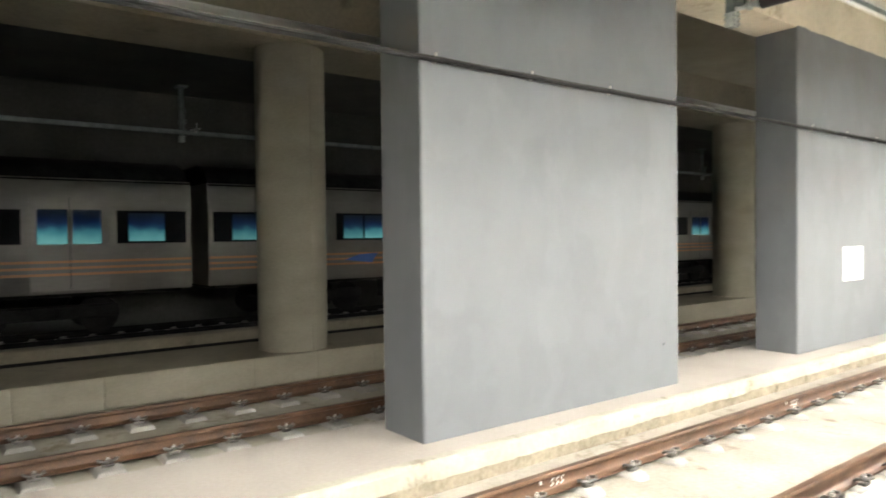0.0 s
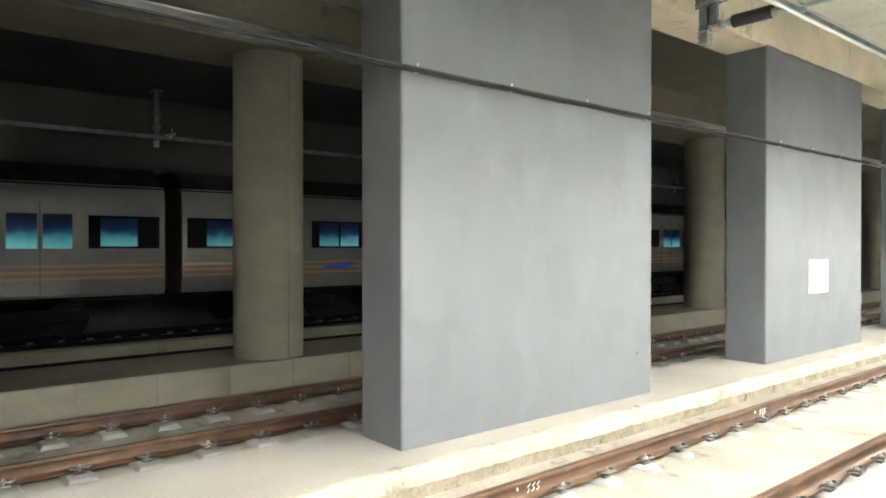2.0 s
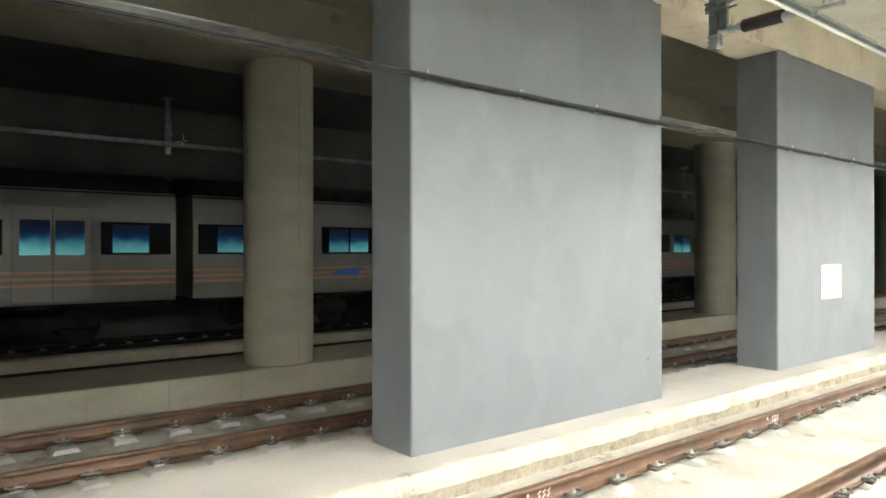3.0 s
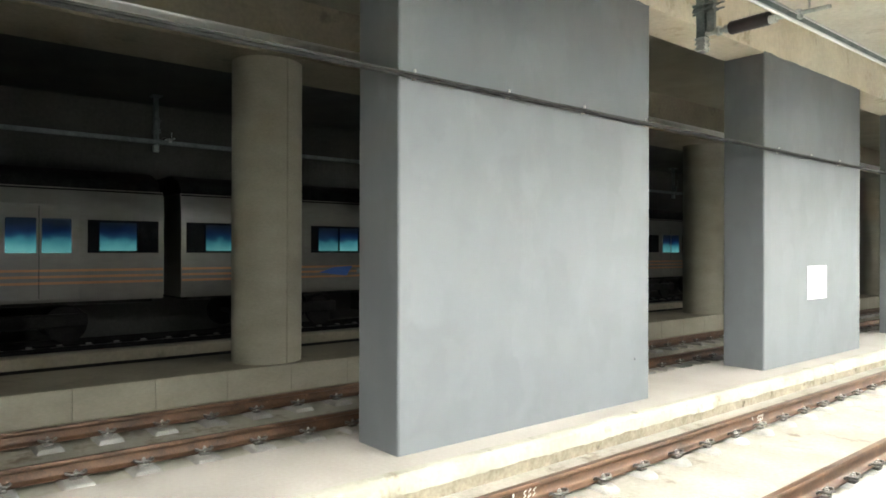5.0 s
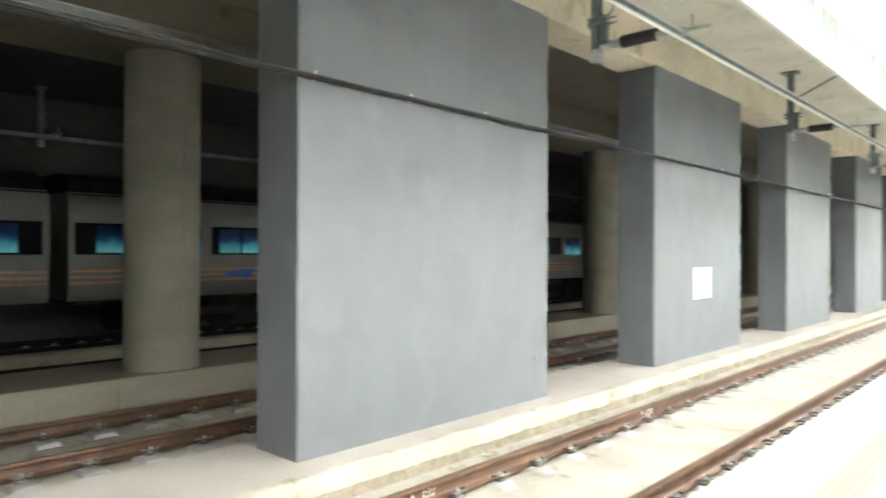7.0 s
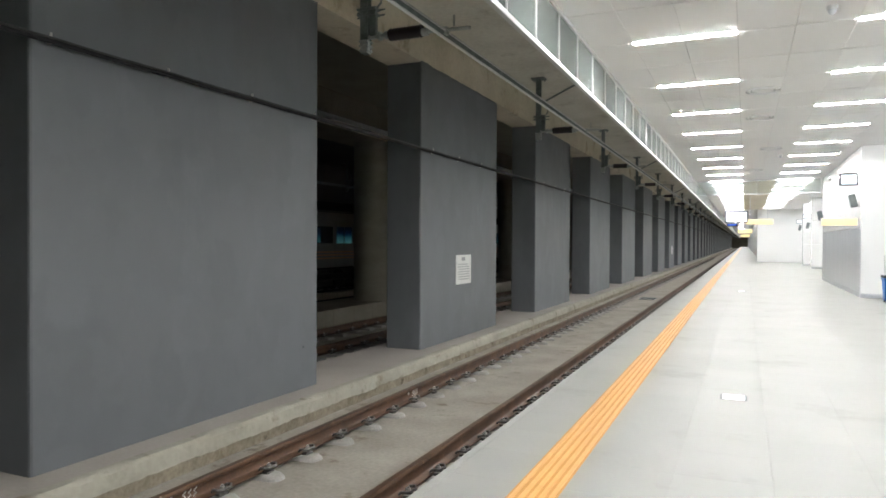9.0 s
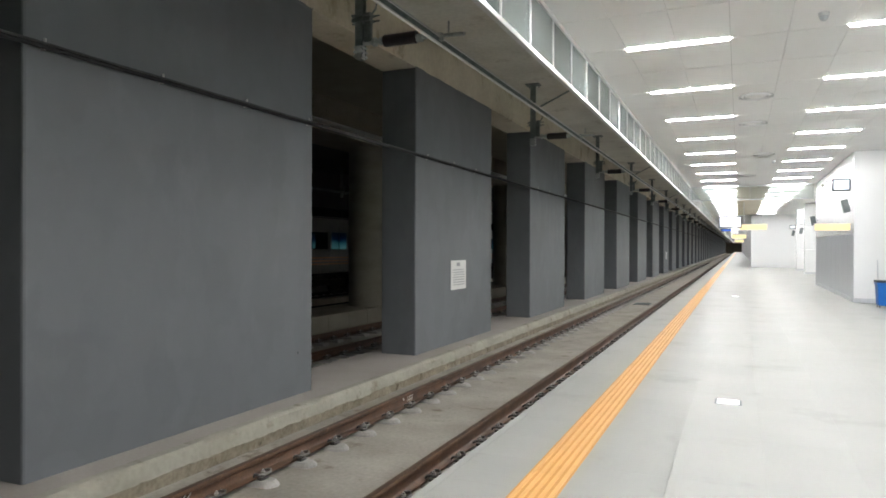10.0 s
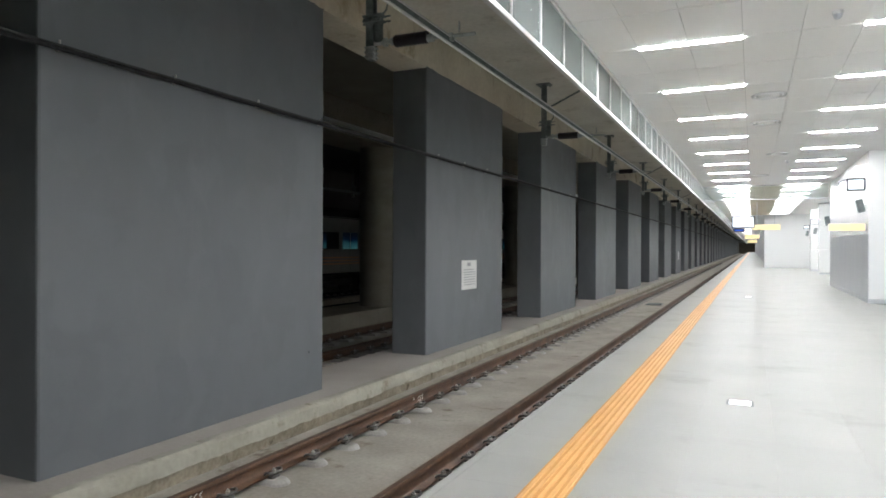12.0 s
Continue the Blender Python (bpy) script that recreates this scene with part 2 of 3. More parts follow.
roller_marks(M["pier"], 0.36, 0.6, 0.075)


# ---------------------------------------------------------------- mesh helpers
def box(bm, x0, x1, y0, y1, z0, z1, bevel=0.0, seg=1):
    """Adds a box, with its edges rounded off if bevel is given."""
    tmp = bmesh.new()
    bmesh.ops.create_cube(tmp, size=1)
    for v in tmp.verts:
        v.co = Vector(((x0 + x1) / 2 + v.co.x * (x1 - x0), (y0 + y1) / 2 + v.co.y * (y1 - y0), (z0 + z1) / 2 + v.co.z * (z1 - z0)))
    if bevel:
        bmesh.ops.bevel(tmp, geom=tmp.edges[:], offset=bevel, segments=seg, affect="EDGES", profile=0.5)
    merge(bm, tmp)
    return bm


def merge(bm, tmp, m=None):
    if m is not None:
        tmp.transform(m)
    me = bpy.data.meshes.new("tmp")
    tmp.to_mesh(me)
    tmp.free()
    bm.from_mesh(me)
    bpy.data.meshes.remove(me)


def rod(bm, a, b, r, n=12, r2=None):
    """Adds a round bar from a to b."""
    a, b = Vector(a), Vector(b)
    tmp = bmesh.new()
    bmesh.ops.create_cone(tmp, cap_ends=True, segments=n, radius1=r, radius2=r if r2 is None else r2, depth=(b - a).length)
    q = (b - a).to_track_quat("Z", "Y").to_matrix().to_4x4()
    merge(bm, tmp, Matrix.Translation((a + b) / 2) @ q)
    return bm


def prism(bm, outline, y0, y1):
    """Adds a profile (x, z) drawn along y."""
    a = [bm.verts.new((x, y0, z)) for x, z in outline]
    b = [bm.verts.new((x, y1, z)) for x, z in outline]
    k = len(outline)
    for i in range(k):
        bm.faces.new((a[i], a[(i + 1) % k], b[(i + 1) % k], b[i]))
    bm.faces.new(a[::-1])
    bm.faces.new(b)
    bmesh.ops.recalc_face_normals(bm, faces=bm.faces[:])
    return bm


def tube(bm, points, r, n=8):
    """Adds a bent round bar through the points."""
    pts = [Vector(p) for p in points]
    rings = []
    for i, p in enumerate(pts):
        d = (pts[min(i + 1, len(pts) - 1)] - pts[max(i - 1, 0)]).normalized()
        q = d.to_track_quat("Z", "Y")
        rings.append([bm.verts.new(p + q @ Vector((r * math.cos(2 * math.pi * k / n), r * math.sin(2 * math.pi * k / n), 0))) for k in range(n)])
    for a, b in zip(rings, rings[1:]):
        for k in range(n):
            bm.faces.new((a[k], a[(k + 1) % n], b[(k + 1) % n], b[k]))
    bm.faces.new(rings[0][::-1])
    bm.faces.new(rings[-1])
    return bm


def mesh_of(name, bm, material, smooth=False):
    me = bpy.data.meshes.new(name)
    bm.normal_update()
    bm.to_mesh(me)
    bm.free()
    me.materials.append(material)
    if smooth:
        me.shade_smooth()
        me.set_sharp_from_angle(angle=radians(40))
    return me


def part(name, bm, material, parent, label="", smooth=False):
    """One mesh object under a thing or a part."""
    ob = new(name, mesh_of(name, bm, material, smooth))
    ob.parent = parent
    if label:
        ob["label"] = label
    return ob


def piece(name, mesh, parent, m):
    """An alike piece on shared mesh data."""
    ob = new(name, mesh)
    ob.parent = parent
    ob.matrix_basis = m
    return ob


def thing(name, label, category, m=None, group="", kind=""):
    ob = tagged(new(name), label, category, group, kind)
    if m is not None:
        ob.matrix_basis = m
    return ob


def solid(name, bm, material, label, category, group="", kind="", smooth=False):
    return tagged(new(name, mesh_of(name, bm, material, smooth)), label, category, group, kind)


B = bmesh.new

# ---------------------------------------------------------------- large structure
solid("track_bed", box(B(), -4.914, PLAT - 0.02, Y0, Y1, BED - 0.3, BED), M["slab"], "pale stained concrete track slab beside the platform", "track bed", kind="structure")
solid("track_bed_middle", box(B(), -10.2, -6.334, Y0, Y1, -1.05, -0.79), M["kerb"], "grey dusty concrete slab under the middle track", "track bed", kind="structure")
solid("track_bed_far", box(B(), -20.3, -13.72, Y0, Y1, -1.15, -0.90), M["dark"], "track bed under the coaches, its shade put in the colour", "track bed", kind="structure")
# Trough floor in near black stands in for the shaded gap behind the walkway.
solid("trough", box(B(), -13.38, -11.85, Y0, Y1, -1.05, -0.50), M["under"], "drainage trough between kerb and walkway, near black for its shade", "trough", kind="structure")

# ledge under the pillars, with an uneven kerb face towards the platform track
ledge = thing("pillar_ledge", "pale concrete ledge carrying the grey pillars", "ledge", kind="structure")
part("ledge_top", box(B(), -6.33, -5.03, Y0, Y1, -1.0, LEDGE), M["ledge"], ledge)
kb = B()
rows_k = []
ny = 3600
for i in range(ny + 1):
    y = Y0 + (Y1 - Y0) * (i / ny) ** 1.5
    def wob(k, a):
        return a * noise.noise(Vector((y * 1.7, k * 7.3, 0))) + 0.5 * a * noise.noise(Vector((y * 6.0, k * 3.1, 4)))
    lip = -0.606 + wob(7, 0.014) + 0.012 * noise.noise(Vector((y * 13.0, 5.0, 2))) + 0.008 * noise.noise(Vector((y * 31.0, 9.0, 1)))
    rows_k.append([kb.verts.new(c) for c in ((-5.03, y, LEDGE + 0.001), (-4.925 + wob(1, 0.014), y, LEDGE + 0.002), (-4.89 + wob(2, 0.018), y, LEDGE - 0.03 + wob(3, 0.012)),
                                            (-4.878 + wob(4, 0.012), y, -0.565 + wob(5, 0.012)), (-4.872 + wob(6, 0.02), y, lip), (-4.90, y, lip - 0.012))])
for a, b in zip(rows_k, rows_k[1:]):
    for k in range(5):
        kb.faces.new((a[k], b[k], b[k + 1], a[k + 1]))
bmesh.ops.recalc_face_normals(kb, faces=kb.faces[:])
part("kerb", kb, M["kerb"], ledge, "rough cast kerb with a ragged overhanging lip", smooth=True)
part("kerb_foot", box(B(), -5.03, -4.886, Y0, Y1, BED - 0.05, -0.585), M["kerb_foot"], ledge, "darker mottled brown band under the kerb lip")

# walkway of the round columns
walkway = thing("column_walkway", "raised concrete walkway carrying round columns", "walkway", kind="structure")
part("walkway_top", box(B(), -11.85, -10.215, Y0, Y1, -1.0, -0.317), M["concrete"], walkway)
KW = 1.065
edge_mesh = mesh_of("edge_panel", box(B(), -0.02, 0.02, -KW / 2 + 0.0015, KW / 2 - 0.0015, -0.44, -0.004, 0.004), M["column"])
for i in range(118):
    piece("edge_panel", edge_mesh, walkway, pose(-10.195, -16.708 + i * KW, -0.317))
solid("kerb_far", box(B(), -13.72, -13.38, Y0, Y1, -1.0, -0.29, 0.03), M["concrete"], "worn concrete kerb in front of the far track", "kerb", kind="structure")

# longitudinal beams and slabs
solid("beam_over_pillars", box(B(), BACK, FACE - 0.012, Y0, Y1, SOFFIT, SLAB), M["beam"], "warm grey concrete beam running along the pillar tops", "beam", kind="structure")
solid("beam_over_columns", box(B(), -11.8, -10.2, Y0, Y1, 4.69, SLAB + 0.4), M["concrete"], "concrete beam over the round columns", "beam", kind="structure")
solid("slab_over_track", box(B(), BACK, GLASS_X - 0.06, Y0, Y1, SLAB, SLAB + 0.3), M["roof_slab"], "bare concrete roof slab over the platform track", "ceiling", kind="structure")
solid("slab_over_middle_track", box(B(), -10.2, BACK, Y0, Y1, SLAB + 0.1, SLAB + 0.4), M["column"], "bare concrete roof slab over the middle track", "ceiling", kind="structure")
solid("slab_over_far_track", box(B(), -20.5, -11.8, Y0, Y1, SLAB + 0.1, SLAB + 0.4), M["dark"], "concrete roof slab over the far track, coloured darker for dim light", "ceiling", kind="structure")
solid("wall_west", box(B(), -20.6, -20.3, Y0, Y1, -1.05, SLAB + 0.4), M["dark"], "concrete wall behind the far track, its dimness in the colour", "wall", kind="structure")
solid("wall_south", box(B(), -20.6, 8.3, Y0 - 0.3, Y0, -1.05, SLAB + 0.4), M["concrete"], "plain wall closing the hall", "wall", kind="structure")
solid("wall_north", box(B(), -20.6, 8.3, Y1, Y1 + 0.3, -1.05, SLAB + 0.4), M["concrete"], "dim concrete end of the tunnel", "wall", kind="structure")


# ---------------------------------------------------------------- pillars
def pillar_mesh(w):
    bm = box(B(), BACK - FACE, 0, 0, w, LEDGE - 0.05, SOFFIT - 0.002, 0.026, 2)
    return mesh_of("pillar", bm, M["pier"])


pm = pillar_mesh(PIER_W)
for k in range(-3, 44):
    ob = tagged(new("pillar", pm), "broad rectangular pillar painted blue grey on the ledge", "pillar", "pillars along the track")
    ob.matrix_basis = pose(FACE, PIER_Y + PIER_STEP * k - (0.25 if k < 0 else 0), 0)

# ragged paint line where the pillar paint laps onto the beam
rp = B()
strip_rows = []
for i in range(121):
    y = PIER_W * i / 120
    top = 0.014 + 0.022 * noise.noise(Vector((y * 2.3, 1.0, 0))) + 0.014 * noise.noise(Vector((y * 9.0, 4.0, 0)))
    strip_rows.append([rp.verts.new(c) for c in ((-0.02, y, SOFFIT - 0.012), (-0.006, y, SOFFIT - 0.012), (-0.006, y, SOFFIT + max(0.0, top)), (-0.02, y, SOFFIT + max(0.0, top)))])
for a, b in zip(strip_rows, strip_rows[1:]):
    for k in range(4):
        rp.faces.new((a[k], b[k], b[(k + 1) % 4], a[(k + 1) % 4]))
rp.faces.new(strip_rows[0][::-1])
rp.faces.new(strip_rows[-1])
bmesh.ops.recalc_face_normals(rp, faces=rp.faces[:])
paint_mesh = mesh_of("paint_edge", rp, M["pier"])
for ob in [o for o in scene.objects if o.name.split(".")[0] == "pillar"][:12]:
    piece("paint_edge", paint_mesh, ob, pose(0, 0, 0))

# round columns behind
cb = B()
tmp = bmesh.new()
bmesh.ops.create_cone(tmp, cap_ends=True, segments=64, radius1=0.575, radius2=0.575, depth=5.0)
merge(cb, tmp, Matrix.Translation((0, 0, 2.5)))
col_mesh = mesh_of("shaft", cb, M["column"], True)
sb = B()
for i in range(2):
    a = radians(10 + 180 * i)
    p = Vector((0.573 * math.cos(a), 0.573 * math.sin(a), 0))
    rod(sb, p, p + Vector((0, 0, 5.0)), 0.024, 6)
seam_mesh = mesh_of("seam", sb, M["column"])
COLS = [5.0 + 6.995 * k for k in range(-3, 20)]
for y in COLS:
    c = thing("round_column", "round bare concrete column with a vertical formwork seam", "column", pose(-10.83, y, -0.317), "round columns")
    for nm, me in (("shaft", col_mesh), ("seam", seam_mesh)):
        o = new(nm, me)
        o.parent = c


# ---------------------------------------------------------------- tracks
RAIL = [(-0.075, 0), (0.075, 0), (0.075, 0.011), (0.02, 0.03), (0.0085, 0.045), (0.0085, 0.118), (0.034, 0.134), (0.036, 0.16), (0.028, 0.172),
        (-0.028, 0.172), (-0.036, 0.16), (-0.034, 0.134), (-0.0085, 0.118), (-0.0085, 0.045), (-0.02, 0.03), (-0.075, 0.011)]


def clip_bm():
    """A bent spring clip on its shoulder, to the +x side of a rail seat."""
    bm = B()
    box(bm, 0.078, 0.15, -0.05, 0.05, -0.012, 0.018, 0.006)
    tube(bm, [(0.05, 0.055, 0.028), (0.085, 0.078, 0.055), (0.14, 0.078, 0.062), (0.175, 0.04, 0.05), (0.165, 0.0, 0.06), (0.175, -0.04, 0.05),
              (0.14, -0.078, 0.062), (0.085, -0.078, 0.055), (0.05, -0.055, 0.028)], 0.014, 6)
    for v in bm.verts:
        v.co = Vector((0.05 + (v.co.x - 0.05) * 0.86, v.co.y * 1.12, v.co.z))
    return bm


def bolt_bm():
    bm = B()
    rod(bm, (0.11, 0, 0.0), (0.11, 0, 0.085), 0.011, 6)
    rod(bm, (0.11, 0, 0.05), (0.11, 0, 0.068), 0.021, 6)
    return bm


def block_bm(tall):
    """A concrete rail seat: a flat-topped block with sloping ends and sides, sunk in the slab."""
    bm = B()
    lo = [(-0.35, -0.165), (0.35, -0.165), (0.35, 0.165), (-0.35, 0.165)]
    hi = [(-0.30, -0.12), (0.30, -0.12), (0.30, 0.12), (-0.30, 0.12)]
    a = [bm.verts.new((x, y, -tall)) for x, y in lo]
    b = [bm.verts.new((x, y, 0)) for x, y in hi]
    for i in range(4):
        bm.faces.new((a[i], a[(i + 1) % 4], b[(i + 1) % 4], b[i]))
    bm.faces.new(b)
    bmesh.ops.bevel(bm, geom=bm.edges[:], offset=0.012, segments=1, affect="EDGES")
    bmesh.ops.recalc_face_normals(bm, faces=bm.faces[:])
    return bm


def round_block_bm(tall):
    """A concrete rail seat with half-round ends that slope down into the slab."""
    bm = B()
    def ring(half, r, z):
        pts = []
        for s in (1, -1):
            for i in range(9):
                a = radians(-90 + 22.5 * i)
                pts.append(bm.verts.new((s * (half + r * math.cos(a)), s * r * math.sin(a), z)))
        return pts
    levels = [ring(0.16, 0.125, -tall), ring(0.16, 0.105, -tall * 0.4), ring(0.155, 0.085, -0.006), ring(0.155, 0.075, 0)]
    for a, b in zip(levels, levels[1:]):
        for i in range(18):
            bm.faces.new((a[i], a[(i + 1) % 18], b[(i + 1) % 18], b[i]))
    bm.faces.new(levels[-1])
    bmesh.ops.recalc_face_normals(bm, faces=bm.faces[:])
    return bm


def track(label, rails, top, phase, pitch, bed, near, rail_y=(Y0, Y1), steel="rust", seat=block_bm):
    foot = top - 0.172
    t = thing("railway_track", label, "track")
    for x in rails:
        bm = prism(B(), RAIL, *rail_y)
        bm.transform(Matrix.Translation((x, 0, foot)))
        part("rail", bm, M[steel], t, "brown steel rail", smooth=True)
    block = mesh_of("seat_block", seat(foot - 0.008 - bed + 0.02), M["block"])
    clips, bolts = mesh_of("spring_clip", clip_bm(), M["clip"], True), mesh_of("bolt", bolt_bm(), M["bolt"])
    far_b, far_c = B(), B()
    k0, k1 = math.ceil((rail_y[0] - phase) / pitch), math.floor((rail_y[1] - phase) / pitch)
    for k in range(k0, k1 + 1):
        y = phase + pitch * k
        for x in rails:
            m = pose(x, y, foot)
            if near[0] < y < near[1]:
                piece("seat_block", block, t, m @ pose(0, 0, -0.008))
                for turn in (0, 180):
                    mm = m @ pose(0, 0, 0, 0, 0, turn)
                    piece("spring_clip", clips, t, mm)
                    piece("bolt", bolts, t, mm)
            elif y < 110:
                box(far_b, x - 0.3, x + 0.3, y - 0.13, y + 0.13, bed - 0.01, foot - 0.008)
                box(far_c, x - 0.155, x + 0.155, y - 0.06, y + 0.06, foot - 0.005, foot + 0.045)
    if len(far_b.verts):
        tagged(part("seat_blocks", far_b, M["block"], t), kind="stuff")
        tagged(part("spring_clips", far_c, M["clip"], t), kind="stuff")
    return t


track("rusty rails on concrete seat blocks with black spring clips", (-4.19, -2.685), -0.5, 5.30, 0.634, BED, (-1, 40), seat=round_block_bm)
track("rust-brown rails on pale concrete blocks of the middle track", (-7.70, -9.20), -0.56, 2.11, 0.644, -0.79, (-1, 22))
# Far rails in near black, so shade under the coaches is in the colour.
track("rails under the coaches, near black for the shade there", (-17.25, -18.75), -0.66, 2.0, 0.644, -0.90, (0, 0.1), (Y0, 60), "under")


# ---------------------------------------------------------------- platform
solid("platform_base", box(B(), PLAT + 0.06, 8.0, Y0, Y1, -1.05, -0.035), M["grout"], "concrete platform body", "platform", kind="structure")
solid("platform_edge", box(B(), PLAT, PLAT + 0.069, Y0, Y1, -0.32, 0.0, 0.003), M["tile"], "pale stone coping at the platform edge", "coping", kind="structure")
floor = thing("floor", "pale grey polished tile floor of the platform", "floor", kind="structure")


# platform hall: walls on the far side, recess, end wall
def wall(name, x0, x1, y0, y1, label, mat="panel", z1=CEIL):
    return solid(name, box(B(), x0, x1, y0, y1, -0.02, z1 + 0.05), M[mat], label, "wall", kind="structure")


wall("wall_east_near", 7.0, 7.3, Y0, 22.7, "white enamel panel wall of the wide platform hall")
wall("wall_core_back", 5.5, 5.8, 33.0, 62.0, "white wall at the back of the recess")
wall("wall_end", 1.0, 5.8, 62.0, 62.3, "white end wall closing the recess")
wall("wall_corridor", 1.3, 1.6, 62.3, Y1, "white wall beside the narrow platform")


def panelled_wall(name, label, x0, x1, y0, y1, step, lower):
    """A white core with enamel panels set proud on its track side and front."""
    w = thing(name, label, "wall", kind="structure")
    part("core", box(B(), x0 + 0.02, x1, y0 + 0.02, y1, -0.02, CEIL + 0.05), M["joint"], w)
    n = max(1, round((y1 - y0) / step))
    d = (y1 - y0) / n
    me_hi = mesh_of("panel", box(B(), -0.012, 0.012, 0.004, d - 0.004, 2.0, CEIL - 0.01, 0.003), M["panel"])
    me_lo = mesh_of("panel", box(B(), -0.012, 0.012, 0.004, d - 0.004, 0.12, 1.992, 0.003), M[lower])
    for k in range(n):
        for me in (me_hi, me_lo):
            piece("panel", me, w, pose(x0 + 0.008, y0 + k * d, 0))
    nf = max(1, round((x1 - x0) / 1.2))
    df = (x1 - x0) / nf
    fr = mesh_of("panel", box(B(), 0.004, df - 0.004, -0.012, 0.012, 0.12, CEIL - 0.01, 0.003), M["panel"])
    for k in range(nf):
        piece("panel", fr, w, pose(x0 + k * df, y0 + 0.008, 0))
    part("skirting", box(B(), x0 - 0.008, x1, y0 - 0.008, y1, 0.0, 0.115, 0.004), M["brushed"], w, "grey metal skirting")
    return w


panelled_wall("wall_core", "white enamel panel wall with brushed grey lower panels", 3.10, 7.0, 22.6, 33.0, 1.3, "brushed")


def square_column(x, y, w):
    c = thing("square_column", "white panel-clad square column in the recess", "column", pose(x, y, 0), "clad columns")
    for k in range(3):
        part("cladding_panel", box(B(), 0, w, 0, w, 0.11 + k * 1.41, 0.11 + (k + 1) * 1.41 - 0.008, 0.02, 2), M["panel"], c)
    part("skirting", box(B(), 0.012, w - 0.012, 0.012, w - 0.012, 0, 0.12), M["brushed"], c)
    return c


square_column(3.78, 47.0, 0.62)
square_column(3.80, 54.0, 0.62)

# ceiling: panels with open joints in one mesh, above a dark void plane
cm, bg_m = B(), B()
XS = [GLASS_X + 0.03, -1.38, -0.71, -0.03, 0.66, 1.355, 2.03, 2.71, 3.4, 4.1, 4.8, 5.5, 6.2, 7.0]
LY, LSTEP = 9.868, 2.9
gap, gap_y = 0.0026, 0.009
for j in range(-24, 222):
    ya = LY + LSTEP / 2 * j
    if ya > HALL - 1.5:
        break
    for xa, xb in zip(XS, XS[1:]):
        if ya > 62 and xa > 1.4:
            continue
        box(bg_m if 33.0 < ya < 61 and -0.1 < xa < 1.0 else cm, xa + gap, xb - gap, ya + gap_y, ya + LSTEP / 2 - gap_y, CEIL, CEIL + 0.02)
solid("ceiling", cm, M["ceiling"], "white metal panel ceiling with fine joints", "ceiling", kind="structure")
solid("ceiling_strip", bg_m, M["beige"], "beige panel strip between two rows of ceiling lamps", "ceiling", kind="structure")
solid("ceiling_void", box(B(), GLASS_X - 0.06, 7.3, Y0, Y1, CEIL + 0.06, CEIL + 0.2), M["joint"], "dark void above the ceiling panels", "ceiling", kind="structure")
solid("fascia_wall", box(B(), GLASS_X - 0.06, GLASS_X + 0.02, Y0, Y1, CEIL + 0.03, SLAB + 0.1), M["concrete"], "concrete upstand above the glass screen", "wall", kind="structure")

# ceiling lamps: slim linear fittings
lamp_body = mesh_of("housing", box(B(), -0.68, 0.68, -0.07, 0.07, -0.004, 0.05, 0.001), M["alu"])
db = B()
box(db, -0.67, 0.67, -0.052, 0.052, -0.0125, -0.0045)
lamp_lens = mesh_of("diffuser", db, M["lamp"])
# Rim added to the far lamps to cut their glare at low angles.
fb = B()
for sy in (-1, 1):
    box(fb, -0.70, 0.70, sy * 0.075 - 0.008, sy * 0.075 + 0.008, -0.014, 0.0)
for sx in (-1, 1):
    box(fb, sx * 0.692 - 0.008, sx * 0.692 + 0.008, -0.067, 0.067, -0.014, 0.0)
lamp_frame = mesh_of("glare_frame", fb, M["panel"])
# Row at 4.8 is unseen, added to brighten the core, end wall and floor.
for x in (-0.705, 2.03, 4.8):
    for k in range(-5, 110):
        y = LY + LSTEP * k
        if (x > 0 and y > 61) or (x > 4 and 21 < y < 34):
            continue
        deep = y > 33
        o = thing("ceiling_lamp", "lit linear lamp with an added rim against glare" if deep else "lit slim linear ceiling lamp flush in white panels", "lamp", pose(x, y, CEIL - 0.002), "linear ceiling lamps")
        for nm, me in (("housing", lamp_body), ("diffuser", lamp_lens)) + ((("rim", lamp_frame),) if deep else ()):
            p = new(nm, me)
            p.parent = o

# ring vents and dome cameras in the ceiling
for x, y in ((0.36, 13.78), (0.36, 16.72), (0.75, 22.3), (0.36, 28.6)):
    v = thing("ceiling_vent", "round white ceiling air diffuser", "vent", pose(x, y, CEIL), "ceiling air diffusers")
    for nm, r, rr, z in (("outer_ring", 0.28, 0.016, -0.014), ("inner_cone", 0.2, 0.01, -0.012)):
        bm = B()
        tube(bm, [(r * math.cos(a), r * math.sin(a), z) for a in [2 * math.pi * i / 36 for i in range(37)]], rr, 8)
        part(nm, bm, M["panel"], v, smooth=True)
    bm = B()
    rod(bm, (0, 0, -0.012), (0, 0, 0.0), 0.17, 28, 0.18)
    part("centre_plate", bm, M["ceiling"], v)
for x, y in ((1.0, 9.24), (1.08, 24.0)):
    c = thing("dome_camera", "small dome camera under the ceiling", "camera", pose(x, y, CEIL), "dome cameras")
    bm = B()
    rod(bm, (0, 0, -0.045), (0, 0, 0), 0.058, 24)
    part("base", bm, M["panel"], c, smooth=True)
    bm = B()
    bmesh.ops.create_uvsphere(bm, u_segments=20, v_segments=12, radius=0.048)
    bm.transform(Matrix.Translation((0, 0, -0.055)))
    part("dome", bm, M["brushed"], c, "smoked grey dome", smooth=True)

